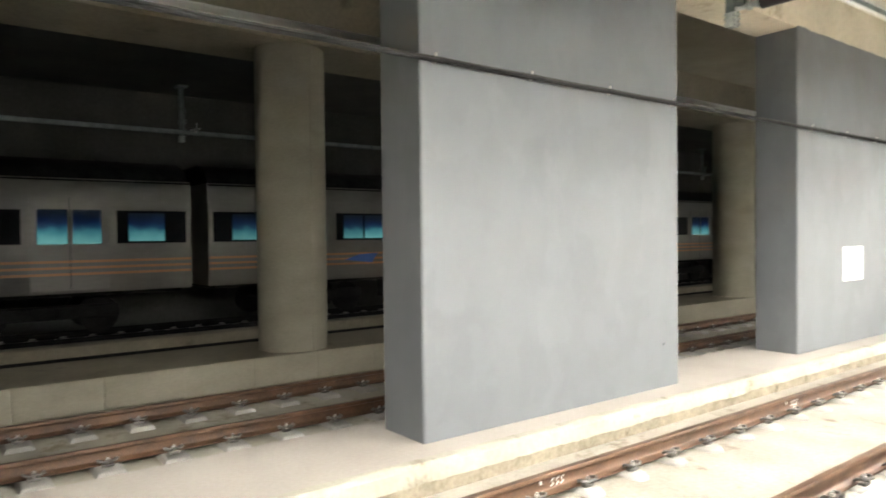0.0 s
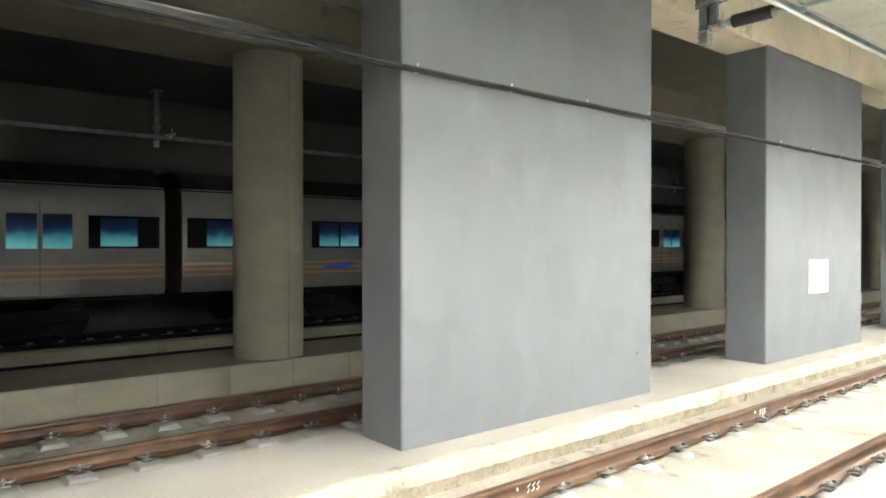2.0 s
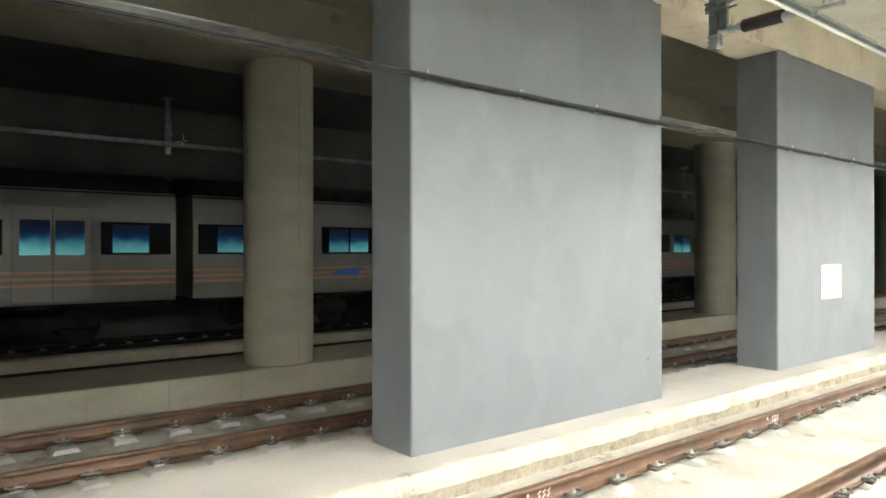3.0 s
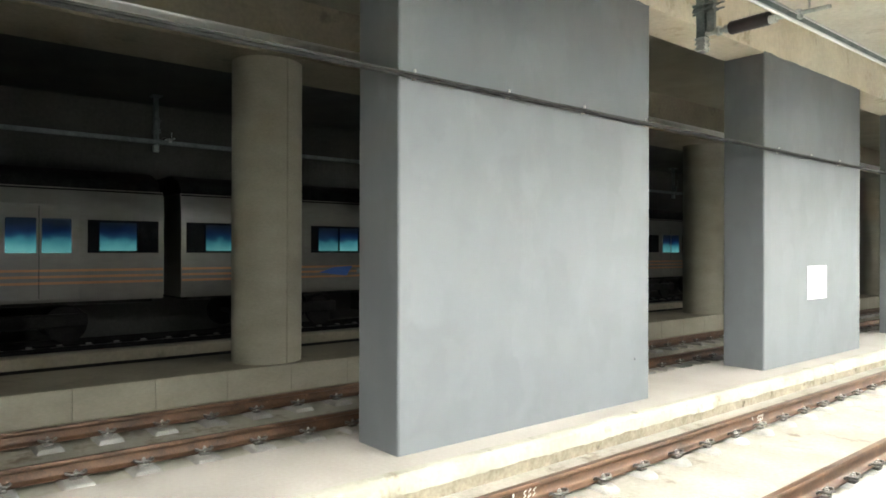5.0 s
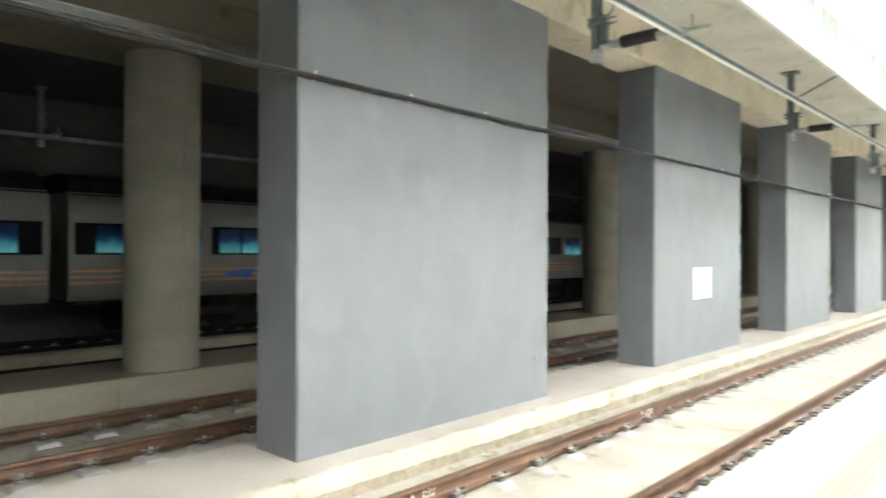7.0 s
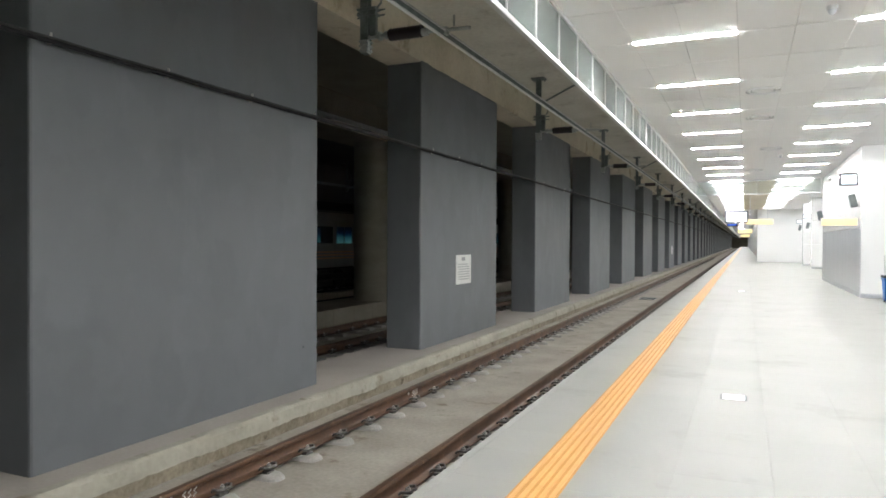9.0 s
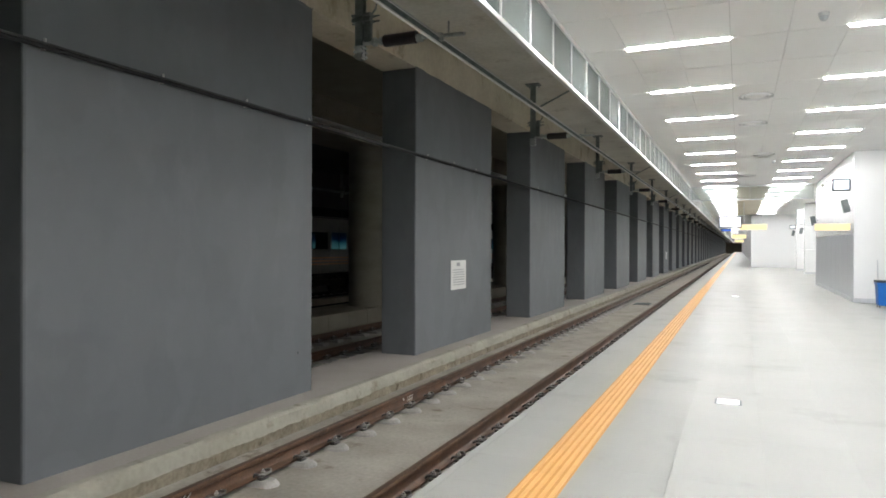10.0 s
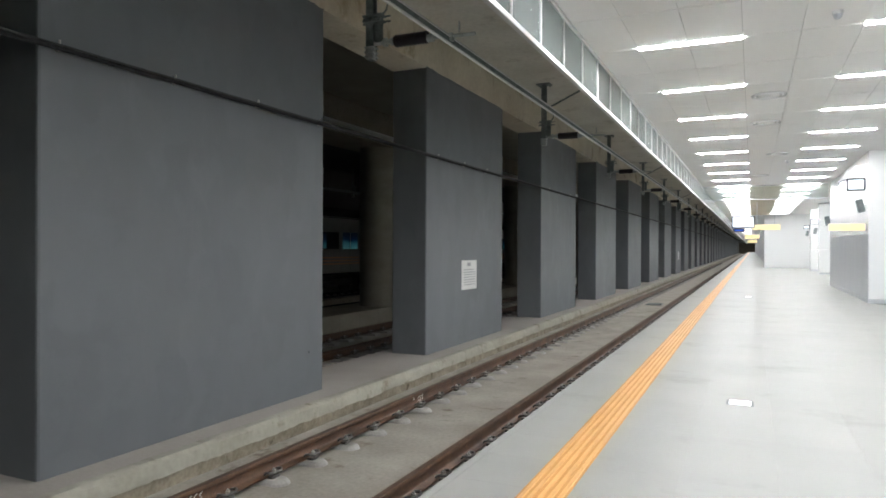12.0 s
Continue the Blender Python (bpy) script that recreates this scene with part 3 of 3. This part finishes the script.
# ---------------------------------------------------------------- glass screens hanging from the ceiling edge
screen = thing("glass_screen", "hanging clear glass smoke screen in bright metal frame", "glass screen")
MUL = 0.985
for nm, z0, z1 in (("bottom_rail", 3.66, 3.715), ("top_rail", CEIL - 0.045, CEIL + 0.02)):
    part(nm, box(B(), GLASS_X - 0.03, GLASS_X + 0.03, Y0, Y1, z0, z1, 0.004), M["alu"], screen, "bright aluminium rail")
pane_me = mesh_of("pane", box(B(), -0.005, 0.005, 0.012, MUL - 0.012, 3.715, CEIL - 0.045), M["glass"])
mul_me = mesh_of("mullion", box(B(), -0.022, 0.022, -0.012, 0.012, 3.715, CEIL - 0.045, 0.003), M["alu"])
for k in range(-33, 326):
    y = 7.12 + MUL * k
    if Y0 + 0.1 < y < Y1 - MUL:
        p = piece("pane", pane_me, screen, pose(GLASS_X, y, 0))
        piece("mullion", mul_me, screen, pose(GLASS_X, y, 0))
cross = thing("cross_screen", "clear glass smoke screen across the platform ceiling", "glass screen")
for nm, z0, z1 in (("bottom_rail", 3.70, 3.74), ("top_rail", CEIL - 0.05, CEIL - 0.002)):
    part(nm, box(B(), GLASS_X + 0.04, 3.03, 33.18, 33.22, z0, z1, 0.004), M["brushed"], cross, "grey metal rail")
for k in range(4):
    x = GLASS_X + 0.05 + k * 1.245
    p = part("pane", box(B(), x + 0.01, x + 1.235, 33.195, 33.205, 3.74, CEIL - 0.05), M["cross_glass"], cross)
    p.visible_shadow = False
    part("mullion", box(B(), x - 0.01, x + 0.01, 33.185, 33.215, 3.74, CEIL - 0.05), M["brushed"], cross)

# ---------------------------------------------------------------- overhead conductor lines
def conductor(label, x, z, web="post", y1=Y1, bright="alu"):
    c = thing("overhead_conductor", label, "overhead line")
    bm = prism(B(), [(-0.034, 0.095), (0.034, 0.095), (0.036, 0.108), (-0.036, 0.108)], Y0, y1)
    bm.transform(Matrix.Translation((x, 0, z)))
    part("flange", bm, M[bright], c, "bright aluminium top flange")
    bm = prism(B(), [(-0.012, 0.03), (0.012, 0.03), (0.012, 0.094), (-0.012, 0.094)], Y0, y1)
    bm.transform(Matrix.Translation((x, 0, z)))
    part("web", bm, M[web], c, "grey web")
    bm = prism(B(), [(-0.008, 0), (0.008, 0), (0.018, 0.01), (0.018, 0.029), (-0.018, 0.029), (-0.018, 0.01)], Y0, y1)
    bm.transform(Matrix.Translation((x, 0, z)))
    part("contact_bar", bm, M[bright], c, "bright contact bar")
    return c


def drop_post():
    """A steel drop post from the slab with a brown insulator arm to the conductor bar; origin at the post's top."""
    o = thing("conductor_post", "grey steel drop post with brown insulator arm", "bracket", group="conductor posts")
    bm = B()
    box(bm, -0.17, 0.17, -0.13, 0.13, -0.03, 0, 0.004)
    for sx in (-0.12, 0.12):
        for sy in (-0.09, 0.09):
            rod(bm, (sx, sy, -0.07), (sx, sy, -0.02), 0.014, 6)
    part("head_plate", bm, M["post"], o)
    bm = B()
    box(bm, -0.055, 0.055, -0.055, -0.04, -1.5, -0.03)
    box(bm, -0.055, 0.055, 0.04, 0.055, -1.5, -0.03)
    box(bm, -0.009, 0.009, -0.04, 0.04, -1.5, -0.03)
    part("post", bm, M["post"], o)
    bm = B()
    for z in (-1.49, -1.43, -1.37):
        box(bm, -0.07, 0.07, -0.07, 0.07, z, z + 0.028, 0.004)
    box(bm, -0.05, 0.05, -0.062, 0.062, -1.51, -1.34)
    part("clamp", bm, M["steel"], o, "bright bolted clamp")
    bm = B()
    for z in (-0.95, -1.02):
        box(bm, -0.10, 0.18, -0.075, 0.075, z, z + 0.03, 0.004)
        rod(bm, (-0.16, 0.05, z + 0.015), (0.26, 0.05, z + 0.015), 0.012, 6)
    box(bm, 0.07, 0.17, -0.03, 0.03, -1.3, -0.9, 0.008)
    tube(bm, [(0.15, 0, -0.95), (0.22, 0.02, -0.85), (0.24, 0.03, -0.72), (0.18, 0.02, -0.62)], 0.014, 6)
    part("swivel", bm, M["post"], o)
    bm = B()
    rod(bm, (0.05, 0, -1.30), (0.37, 0, -1.30), 0.032, 12)
    rod(bm, (0.20, 0, -1.30), (0.24, 0, -1.30), 0.06, 12)
    rod(bm, (0.30, 0, -1.30), (0.36, 0, -1.30), 0.052, 12)
    part("arm", bm, M["steel"], o, "galvanised steel arm")
    bm = B()
    rod(bm, (0.84, 0, -1.325), (0.92, 0, -1.325), 0.052, 12)
    rod(bm, (0.9, 0, -1.325), (1.5, 0, -1.345), 0.024, 10)
    box(bm, 1.06, 1.2, -0.04, 0.04, -1.40, -1.3, 0.006)
    rod(bm, (1.28, 0, -1.30), (1.28, 0, -1.16), 0.012, 8)
    part("clamp_arm", bm, M["steel"], o, "galvanised clamp arm")
    bm = B()
    rings = []
    for i in range(19):
        r = 0.083 if i % 2 else 0.074
        rings.append([bm.verts.new((0.365 + i * 0.0264, r * math.cos(a), -1.305 + r * math.sin(a))) for a in [2 * math.pi * k / 24 for k in range(24)]])
    for a, b in zip(rings, rings[1:]):
        for k in range(24):
            bm.faces.new((a[k], a[(k + 1) % 24], b[(k + 1) % 24], b[k]))
    bm.faces.new(rings[0][::-1])
    bm.faces.new(rings[-1])
    bmesh.ops.recalc_face_normals(bm, faces=bm.faces[:])
    part("insulator", bm, M["insulator"], o, "dark brown ribbed insulator", smooth=True)
    return o


conductor("aluminium conductor bar over the platform track", -3.42, 4.11)
conductor("aluminium conductor bar over the middle track", -8.45, 4.29, "alu")
# Far bar uses the dark grey so its dimness is in the colour.
conductor("far track conductor bar, greyed for the dim light there", -17.9, 4.20, bright="post")
post = drop_post()
bb = B()
tube(bb, [(0.06, 0, -0.62), (0.55, 0.1, -0.36), (1.05, 0.2, -0.1), (1.2, 0.22, -0.01)], 0.022, 8)
box(bb, 1.1, 1.3, 0.14, 0.3, -0.012, 0.0)
brace_me = mesh_of("brace", bb, M["post"])
post.matrix_basis = pose(-4.57, 7.93, SLAB)
for k in range(-2, 40):
    if k:
        cp = copy_thing(post, pose(-4.57, 7.93 + 8.31 * k, SLAB))
        if k % 2:
            piece("brace", brace_me, cp, pose(0, 0, 0))
for k in range(-1, 6):
    copy_thing(post, pose(-19.0, 5.62 + 8.31 * k, SLAB + 0.1))

# cables clipped along the pillars
cable = thing("pillar_cable", "black cable pair clipped along the grey pillars", "cable")
for nm, mat, r, dz, dx in (("cable", "wire", 0.022, 0.0, 0.0), ("cable", "grey_wire", 0.010, 0.029, 0.006)):
    pts = []
    y = Y0
    while y < Y1:
        t = ((y - 3.95) / 1.285) % 1.0
        pts.append((FACE + 0.06 + dx, y, 3.222 + dz - 0.005 * math.sin(math.pi * t)))
        y += 0.2142 if y < 40 else 0.6425
    part(nm, tube(B(), pts, r, 8), M[mat], cable, smooth=True)
kb = B()
box(kb, -0.06, -0.012, -0.009, 0.009, -0.024, 0.05, 0.004)
rod(kb, (-0.012, 0, 0.044), (-0.012, 0, 0.074), 0.011, 8)
clip_me = mesh_of("cable_clip", kb, M["bolt"])
for k in range(-4, 60):
    y = 3.95 + 1.285 * k
    if ((y - PIER_Y) % PIER_STEP) < PIER_W:
        piece("cable_clip", clip_me, cable, pose(FACE + 0.06, y, 3.222))

# notice on a pillar
def notice(y, z, w, h):
    n = thing("notice", "white paper notice with small grey print on a pillar", "notice", pose(FACE + 0.002, y, z))
    part("sheet", box(B(), 0, 0.006, 0, w, -h, 0, 0.001), M["paper"], n)
    rnd = random.Random(3)
    bm = B()
    box(bm, 0.006, 0.0075, w * 0.36, w * 0.58, -h * 0.2, -h * 0.08)
    for i in range(7):
        zc = -h * (0.32 + 0.085 * i)
        x0 = w * (0.12 + 0.05 * rnd.random())
        while x0 < w * 0.82:
            ln = w * (0.06 + 0.12 * rnd.random())
            box(bm, 0.006, 0.0075, x0, min(x0 + ln, w * 0.88), zc - h * 0.02, zc + h * 0.012)
            x0 += ln + w * 0.025
    part("print", bm, M["ink"], n, "rows of unreadable grey print")
    return n


notice(12.89, 1.273, 0.83, 0.61)
notice(57.6, 1.27, 0.83, 0.61)

# chalk marks on the rail web
for y, n in ((4.30, 3), (8.58, 3)):
    mk = thing("rail_marking", "white handwritten marking strokes on the rusty rail web", "marking", pose(-4.1805, y, 0))
    for i in range(n):
        c = i * 0.062
        part("stroke", tube(B(), [(0, c, -0.625), (0, c + 0.036, -0.605), (0, c + 0.008, -0.58), (0, c + 0.042, -0.556)], 0.0045, 5), M["chalk"], mk)
    part("stroke", box(B(), -0.002, 0.004, -0.13, -0.112, -0.585, -0.545), M["chalk"], mk)

# drain cover between the rails, scuff on the nearest pillar
dc = thing("drain_cover", "dark steel drain grate set in the track slab", "drain cover", pose(-3.5, 28.6, BED))
part("frame", box(B(), -0.32, 0.32, -0.5, 0.5, -0.02, 0.012, 0.004), M["clip"], dc)
for i in range(9):
    part("bar", box(B(), -0.28, 0.28, -0.45 + i * 0.1, -0.41 + i * 0.1, 0.0125, 0.03), M["post"], dc)
sc = B()
rod(sc, (FACE - 0.004, 7.618, 0.118), (FACE + 0.003, 7.618, 0.118), 0.016, 9)
solid("scuff_mark", sc, M["black"], "small dark scuff on the blue-grey pillar", "mark")

# ---------------------------------------------------------------- train on the far track
def coach(y0, length, mark):
    """A silver coach: rounded roof, black window band with lit windows, three orange stripes, dark underframe."""
    c = thing("passenger_coach", "silver coach with black window band and three orange stripes", "train", pose(-18.0, y0, 0), "coaches of the train")
    prof = [(1.45, 0.40), (1.5, 0.55), (1.5, 2.4), (1.47, 2.75), (1.42, 2.88), (-1.42, 2.88), (-1.47, 2.75), (-1.5, 2.4), (-1.5, 0.55), (-1.45, 0.40)]
    part("body", prism(B(), prof, 0, length), M["train"], c, smooth=True)
    prof = [(1.36, 2.884), (1.33, 2.98), (1.15, 3.18), (0.6, 3.36), (-0.6, 3.36), (-1.15, 3.18), (-1.33, 2.98), (-1.36, 2.884)]
    part("roof", prism(B(), prof, 0.05, length - 0.05), M["under"], c, "dark roof", smooth=True)
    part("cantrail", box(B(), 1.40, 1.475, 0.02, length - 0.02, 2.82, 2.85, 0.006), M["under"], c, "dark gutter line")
    for a, b in ((0.12, 1.62), (3.45, length - 3.45), (length - 1.62, length - 0.12)):
        part("window_band", box(B(), 1.497, 1.508, a, b, 1.46, 2.19, 0.004), M["band"], c, "black window band")
    rnd = random.Random(int(y0 * 10))
    n = int((length - 7.1) / 1.56)
    places = [(0.55, 0.85), (length - 1.42, 0.85)] + [(3.65 + k * 1.56, 1.3) for k in range(n)]
    for ya, wide in places:
        w = part("window", box(B(), 1.509, 1.515, ya, ya + wide, 1.49, 2.15, 0.003), M["band"], c)
        mid = wide * rnd.uniform(0.44, 0.56)
        for a, b in (((0.03, mid - 0.03), (mid + 0.03, wide - 0.03)) if wide > 1 else ((0.04, wide - 0.04),)):
            if wide > 1 and rnd.random() < 0.12:
                continue
            part("lit_pane", box(B(), 1.516, 1.52, ya + a, ya + b, 1.505, 2.135), M["saloon"], w, "blue-green lit saloon under a blue blind")
    for k in range(3):
        part("stripe", box(B(), 1.498, 1.514, 0.02, length - 0.02, 0.785 + k * 0.135, 0.84 + k * 0.135), M["stripe"], c, "orange stripe")
    for ya in (1.78, length - 3.3):
        d = part("door", box(B(), 1.497, 1.512, ya, ya + 1.52, 0.46, 2.5, 0.01), M["train"], c, "silver double door")
        for e in (0.14, 0.80):
            part("door_window", box(B(), 1.513, 1.518, ya + e, ya + e + 0.56, 1.46, 2.2, 0.02), M["saloon"], d, "lit door window with a blue blind")
        part("door_seam", box(B(), 1.5125, 1.5145, ya + 0.745, ya + 0.757, 0.5, 2.46), M["band"], d, "dark seam between the leaves")
    if mark:
        bm = B()
        a = [bm.verts.new(v) for v in ((1.516, mark, 0.92), (1.516, mark + 0.85, 0.82), (1.516, mark + 1.05, 1.09), (1.516, mark + 0.45, 1.06))]
        b = [bm.verts.new(v.co + Vector((0.004, 0, 0))) for v in a]
        for i in range(4):
            bm.faces.new((a[i], a[(i + 1) % 4], b[(i + 1) % 4], b[i]))
        bm.faces.new(b)
        bm.faces.new(a[::-1])
        bmesh.ops.recalc_face_normals(bm, faces=bm.faces[:])
        part("emblem", bm, M["livery_blue"], c, "blue wing-shaped emblem")
        part("lettering_bar", box(B(), 1.516, 1.519, mark + 1.2, mark + 2.3, 0.88, 1.02, 0.002), M["post"], c, "grey bar of unreadable lettering")
    bm = B()
    y = 5.5
    while y < length - 6.5:
        w = rnd.uniform(1.0, 2.4)
        box(bm, 0.2, rnd.uniform(1.2, 1.38), y, y + w, rnd.uniform(-0.3, -0.1), 0.40, 0.03)
        y += w + rnd.uniform(0.2, 0.7)
    box(bm, -1.3, 1.3, 0.2, length - 0.2, 0.32, 0.41)
    part("underframe", bm, M["under"], c, "grimy underframe boxes, near black for the shade below")
    for yc in (3.0, length - 3.0):
        bg = part("bogie", box(B(), 0.85, 1.05, yc - 1.5, yc + 1.5, -0.2, 0.1, 0.04), M["under"], c)
        for s in (-1, 1):
            bm = B()
            rod(bm, (-0.85, yc + s * 1.1, -0.14), (0.85, yc + s * 1.1, -0.14), 0.07, 10)
            for sx in (-1, 1):
                rod(bm, (sx * 0.72, yc + s * 1.1, -0.14), (sx * 0.84, yc + s * 1.1, -0.14), 0.42, 24)
            part("wheelset", bm, M["under"], bg, smooth=True)
    return c


for k, m in ((-1, 3.7), (0, 3.7), (1, 3.7), (2, 3.7)):
    coach(5.46 + 23.8 * k, 23.4, m)

# ---------------------------------------------------------------- things on the platform
# hanging passenger screen and amber signs
def hanging(name, label, cat, x0, x1, y, z0, z1, face, hangers, depth=0.12, case="black"):
    o = thing(name, label, cat)
    part("case", box(B(), x0, x1, y, y + depth, z0, z1, 0.012), M[case], o)
    rim = 0.05 if case == "black" else 0.015
    part("face", box(B(), x0 + rim, x1 - rim, y - 0.004, y - 0.001, z0 + rim, z1 - rim), M[face], o, "lit front")
    for x in hangers:
        part("hanger", rod(B(), (x, y + depth / 2, z1 - 0.01), (x, y + depth / 2, CEIL + 0.01), 0.018, 8), M["brushed"], o)
    return o


hanging("information_screen", "lit white information screen hanging on two rods", "screen", -0.83, 0.20, 36.0, 2.54, 3.11, "screen", (-0.6, -0.05))
hanging("amber_sign", "lit amber direction sign hanging from the ceiling", "sign", 0.10, 1.62, 45.0, 2.67, 3.0, "sign", (0.35, 1.3), case="panel")
hanging("blue_sign", "small lit blue sign hanging under the screen", "sign", -0.75, -0.25, 36.2, 2.36, 2.52, "blue_glow", (-0.5,))
hanging("amber_sign", "lit amber direction sign hanging far along the platform", "sign", -0.6, 0.75, 75.0, 2.55, 2.95, "sign", (-0.3, 0.45), case="panel")
hanging("amber_sign", "lit amber direction sign hanging far along the platform", "sign", -0.5, 0.7, 105.0, 2.4, 2.8, "sign", (-0.3, 0.45), case="panel")

# amber sign projecting from the panelled core
o = thing("projecting_sign", "lit pale amber sign box projecting from the panelled wall", "sign", pose(3.10, 22.9, 0))
part("case", box(B(), -0.98, -0.03, 0.0, 0.09, 2.06, 2.29, 0.01), M["panel"], o)
part("face", box(B(), -0.96, -0.05, -0.004, -0.001, 2.08, 2.27), M["sign"], o, "lit amber front")
part("bracket", box(B(), -0.04, 0.02, 0.02, 0.07, 2.12, 2.23), M["brushed"], o)


def wall_screen(x, y, z, w, h):
    o = thing("wall_screen", "lit screen on a bracket beside the white panels", "screen", pose(x, y, z), "wall screens")
    part("case", box(B(), -w, 0, 0, 0.09, 0, h, 0.012), M["black"], o)
    part("face", box(B(), -w + 0.04, -0.04, -0.004, -0.001, 0.04, h - 0.04), M["screen"], o, "lit screen")
    part("bracket", box(B(), -0.02, 0.12, 0.03, 0.07, h * 0.35, h * 0.65), M["brushed"], o)
    return o


def loudspeaker(x, y, z, tilt):
    o = thing("loudspeaker", "dark tilted loudspeaker on a wall bracket", "loudspeaker", pose(x, y, z) @ pose(0, 0, 0, 0, tilt, 0), "loudspeakers")
    part("cabinet", box(B(), -0.22, -0.04, -0.11, 0.11, -0.19, 0.19, 0.02, 2), M["post"], o)
    part("grille", box(B(), -0.205, -0.055, -0.118, -0.111, -0.18, 0.18, 0.003), M["post"], o, "dark grey grille")
    part("bracket", rod(B(), (-0.06, 0, 0), (0.1, 0, 0.0), 0.02, 8), M["brushed"], o)
    return o


wall_screen(3.07, 23.0, 3.24, 0.47, 0.36)
loudspeaker(3.06, 22.95, 2.82, -14)
loudspeaker(3.03, 32.0, 2.72, -10)
wall_screen(3.76, 47.1, 3.05, 0.45, 0.30)
wall_screen(3.76, 54.1, 2.95, 0.38, 0.26)
loudspeaker(3.72, 47.2, 2.62, 12)
loudspeaker(3.74, 54.2, 2.62, 12)
cc = thing("wall_camera", "small grey camera on the panelled wall", "camera", pose(3.085, 27.5, 3.95))
part("mount", rod(B(), (0, 0, 0), (-0.25, 0, -0.05), 0.02, 8), M["brushed"], cc)
part("housing", rod(B(), (-0.25, 0.1, -0.12), (-0.3, -0.16, -0.18), 0.05, 14), M["panel"], cc, smooth=True)

# blue bin with a broom handle
bn = thing("wheeled_bin", "blue plastic cleaning bin with black lid", "bin", pose(3.60, 20.9, 0))
bm = B()
box(bm, -0.22, 0.22, -0.22, 0.22, 0.06, 0.66, 0.03, 2)
for v in bm.verts:
    k = 0.85 + 0.15 * v.co.z / 0.66
    v.co.x, v.co.y = v.co.x * k, v.co.y * k
part("bucket", bm, M["blue"], bn)
part("lid", box(B(), -0.24, 0.24, -0.24, 0.24, 0.66, 0.72, 0.015, 2), M["black"], bn, "black lid")
part("rim", box(B(), -0.235, 0.235, -0.235, 0.235, 0.61, 0.65, 0.008), M["blue"], bn)
for sx in (-0.16, 0.16):
    for sy in (-0.16, 0.16):
        part("castor", rod(B(), (sx - 0.012, sy, 0.035), (sx + 0.012, sy, 0.035), 0.035, 14), M["black"], bn)
part("handle", rod(B(), (-0.14, 0.18, 0.5), (-0.16, 0.2, 1.25), 0.014, 8), M["brushed"], bn, "grey upright handle")

# lit floor inserts
for y in (7.4, 23.8):
    o = thing("floor_light", "small square lit light set flush in the floor", "floor light", pose(-0.01, y, 0), "floor lights")
    part("frame", box(B(), -0.125, 0.125, -0.115, 0.115, -0.02, 0.003, 0.001), M["post"], o, "dark metal frame")
    part("lens", box(B(), -0.1, 0.1, -0.1, 0.1, 0.0032, 0.006), M["floor_lens"], o, "bright white lens")

# ---------------------------------------------------------------- platform paving, piece by piece
TW = 0.6
tile_me = mesh_of("tile", box(B(), 0.0005, TW - 0.0005, 0.0005, TW - 0.0005, -0.03, 0), M["tile"])
edge_me = mesh_of("edge_tile", box(B(), 0.0005, 0.4735, 0.0005, TW - 0.0005, -0.03, 0), M["tile"])
tac = B()
box(tac, 0.001, 0.289, 0.0005, 0.2995, -0.03, 0.001)
for i in range(5):
    xc = 0.033 + 0.056 * i
    prism(tac, [(xc - 0.018, 0.0), (xc + 0.018, 0.0), (xc + 0.013, 0.009), (xc - 0.013, 0.009)], 0.0005, 0.2995)
n_base = 6
tac_me = mesh_of("tactile_tile", tac, M["groove"])
tac_me.materials.append(M["tactile"])
for f in tac_me.polygons:
    f.material_index = 0 if f.index < n_base else 1
strip = thing("tactile_strip", "orange ribbed tactile strip along the platform edge", "tactile paving", kind="structure")
rest, trest = B(), B()
SX = -0.94
count = 0
y = -24.0
while y < HALL - TW:
    if y < 36:
        piece("edge_tile", edge_me, floor, pose(PLAT + 0.07, y, 0))
    cols = 15 if y < 22.6 else 12
    for i in range(cols):
        x = SX + i * TW
        if x + TW > (3.05 if 22 < y < 33 else 1.9 if y > 61.4 else 7.0) + TW:
            continue
        if 1.5 < y < 30 and i < (3 if y < 14 else 5) and count < 300:
            piece("tile", tile_me, floor, pose(x, y, 0))
            count += 1
        else:
            box(rest, x + 0.0005, x + TW - 0.0005, y + 0.0005, y + TW - 0.0005, -0.03, 0)
    if y >= 36:
        box(rest, PLAT + 0.0715, SX - 0.292, y + 0.0015, y + TW - 0.0015, -0.03, 0)
    for h in (0, 0.3):
        if 1.5 < y < 60:
            piece("tactile_tile", tac_me, strip, pose(SX - 0.29, y + h, 0))
        else:
            box(trest, SX - 0.289, SX - 0.001, y + h + 0.001, y + h + 0.299, -0.03, 0.004)
    y += TW
tagged(part("tiles", rest, M["tile"], floor), kind="stuff")
tagged(part("tactile_tiles", trest, M["tactile"], strip), kind="stuff")
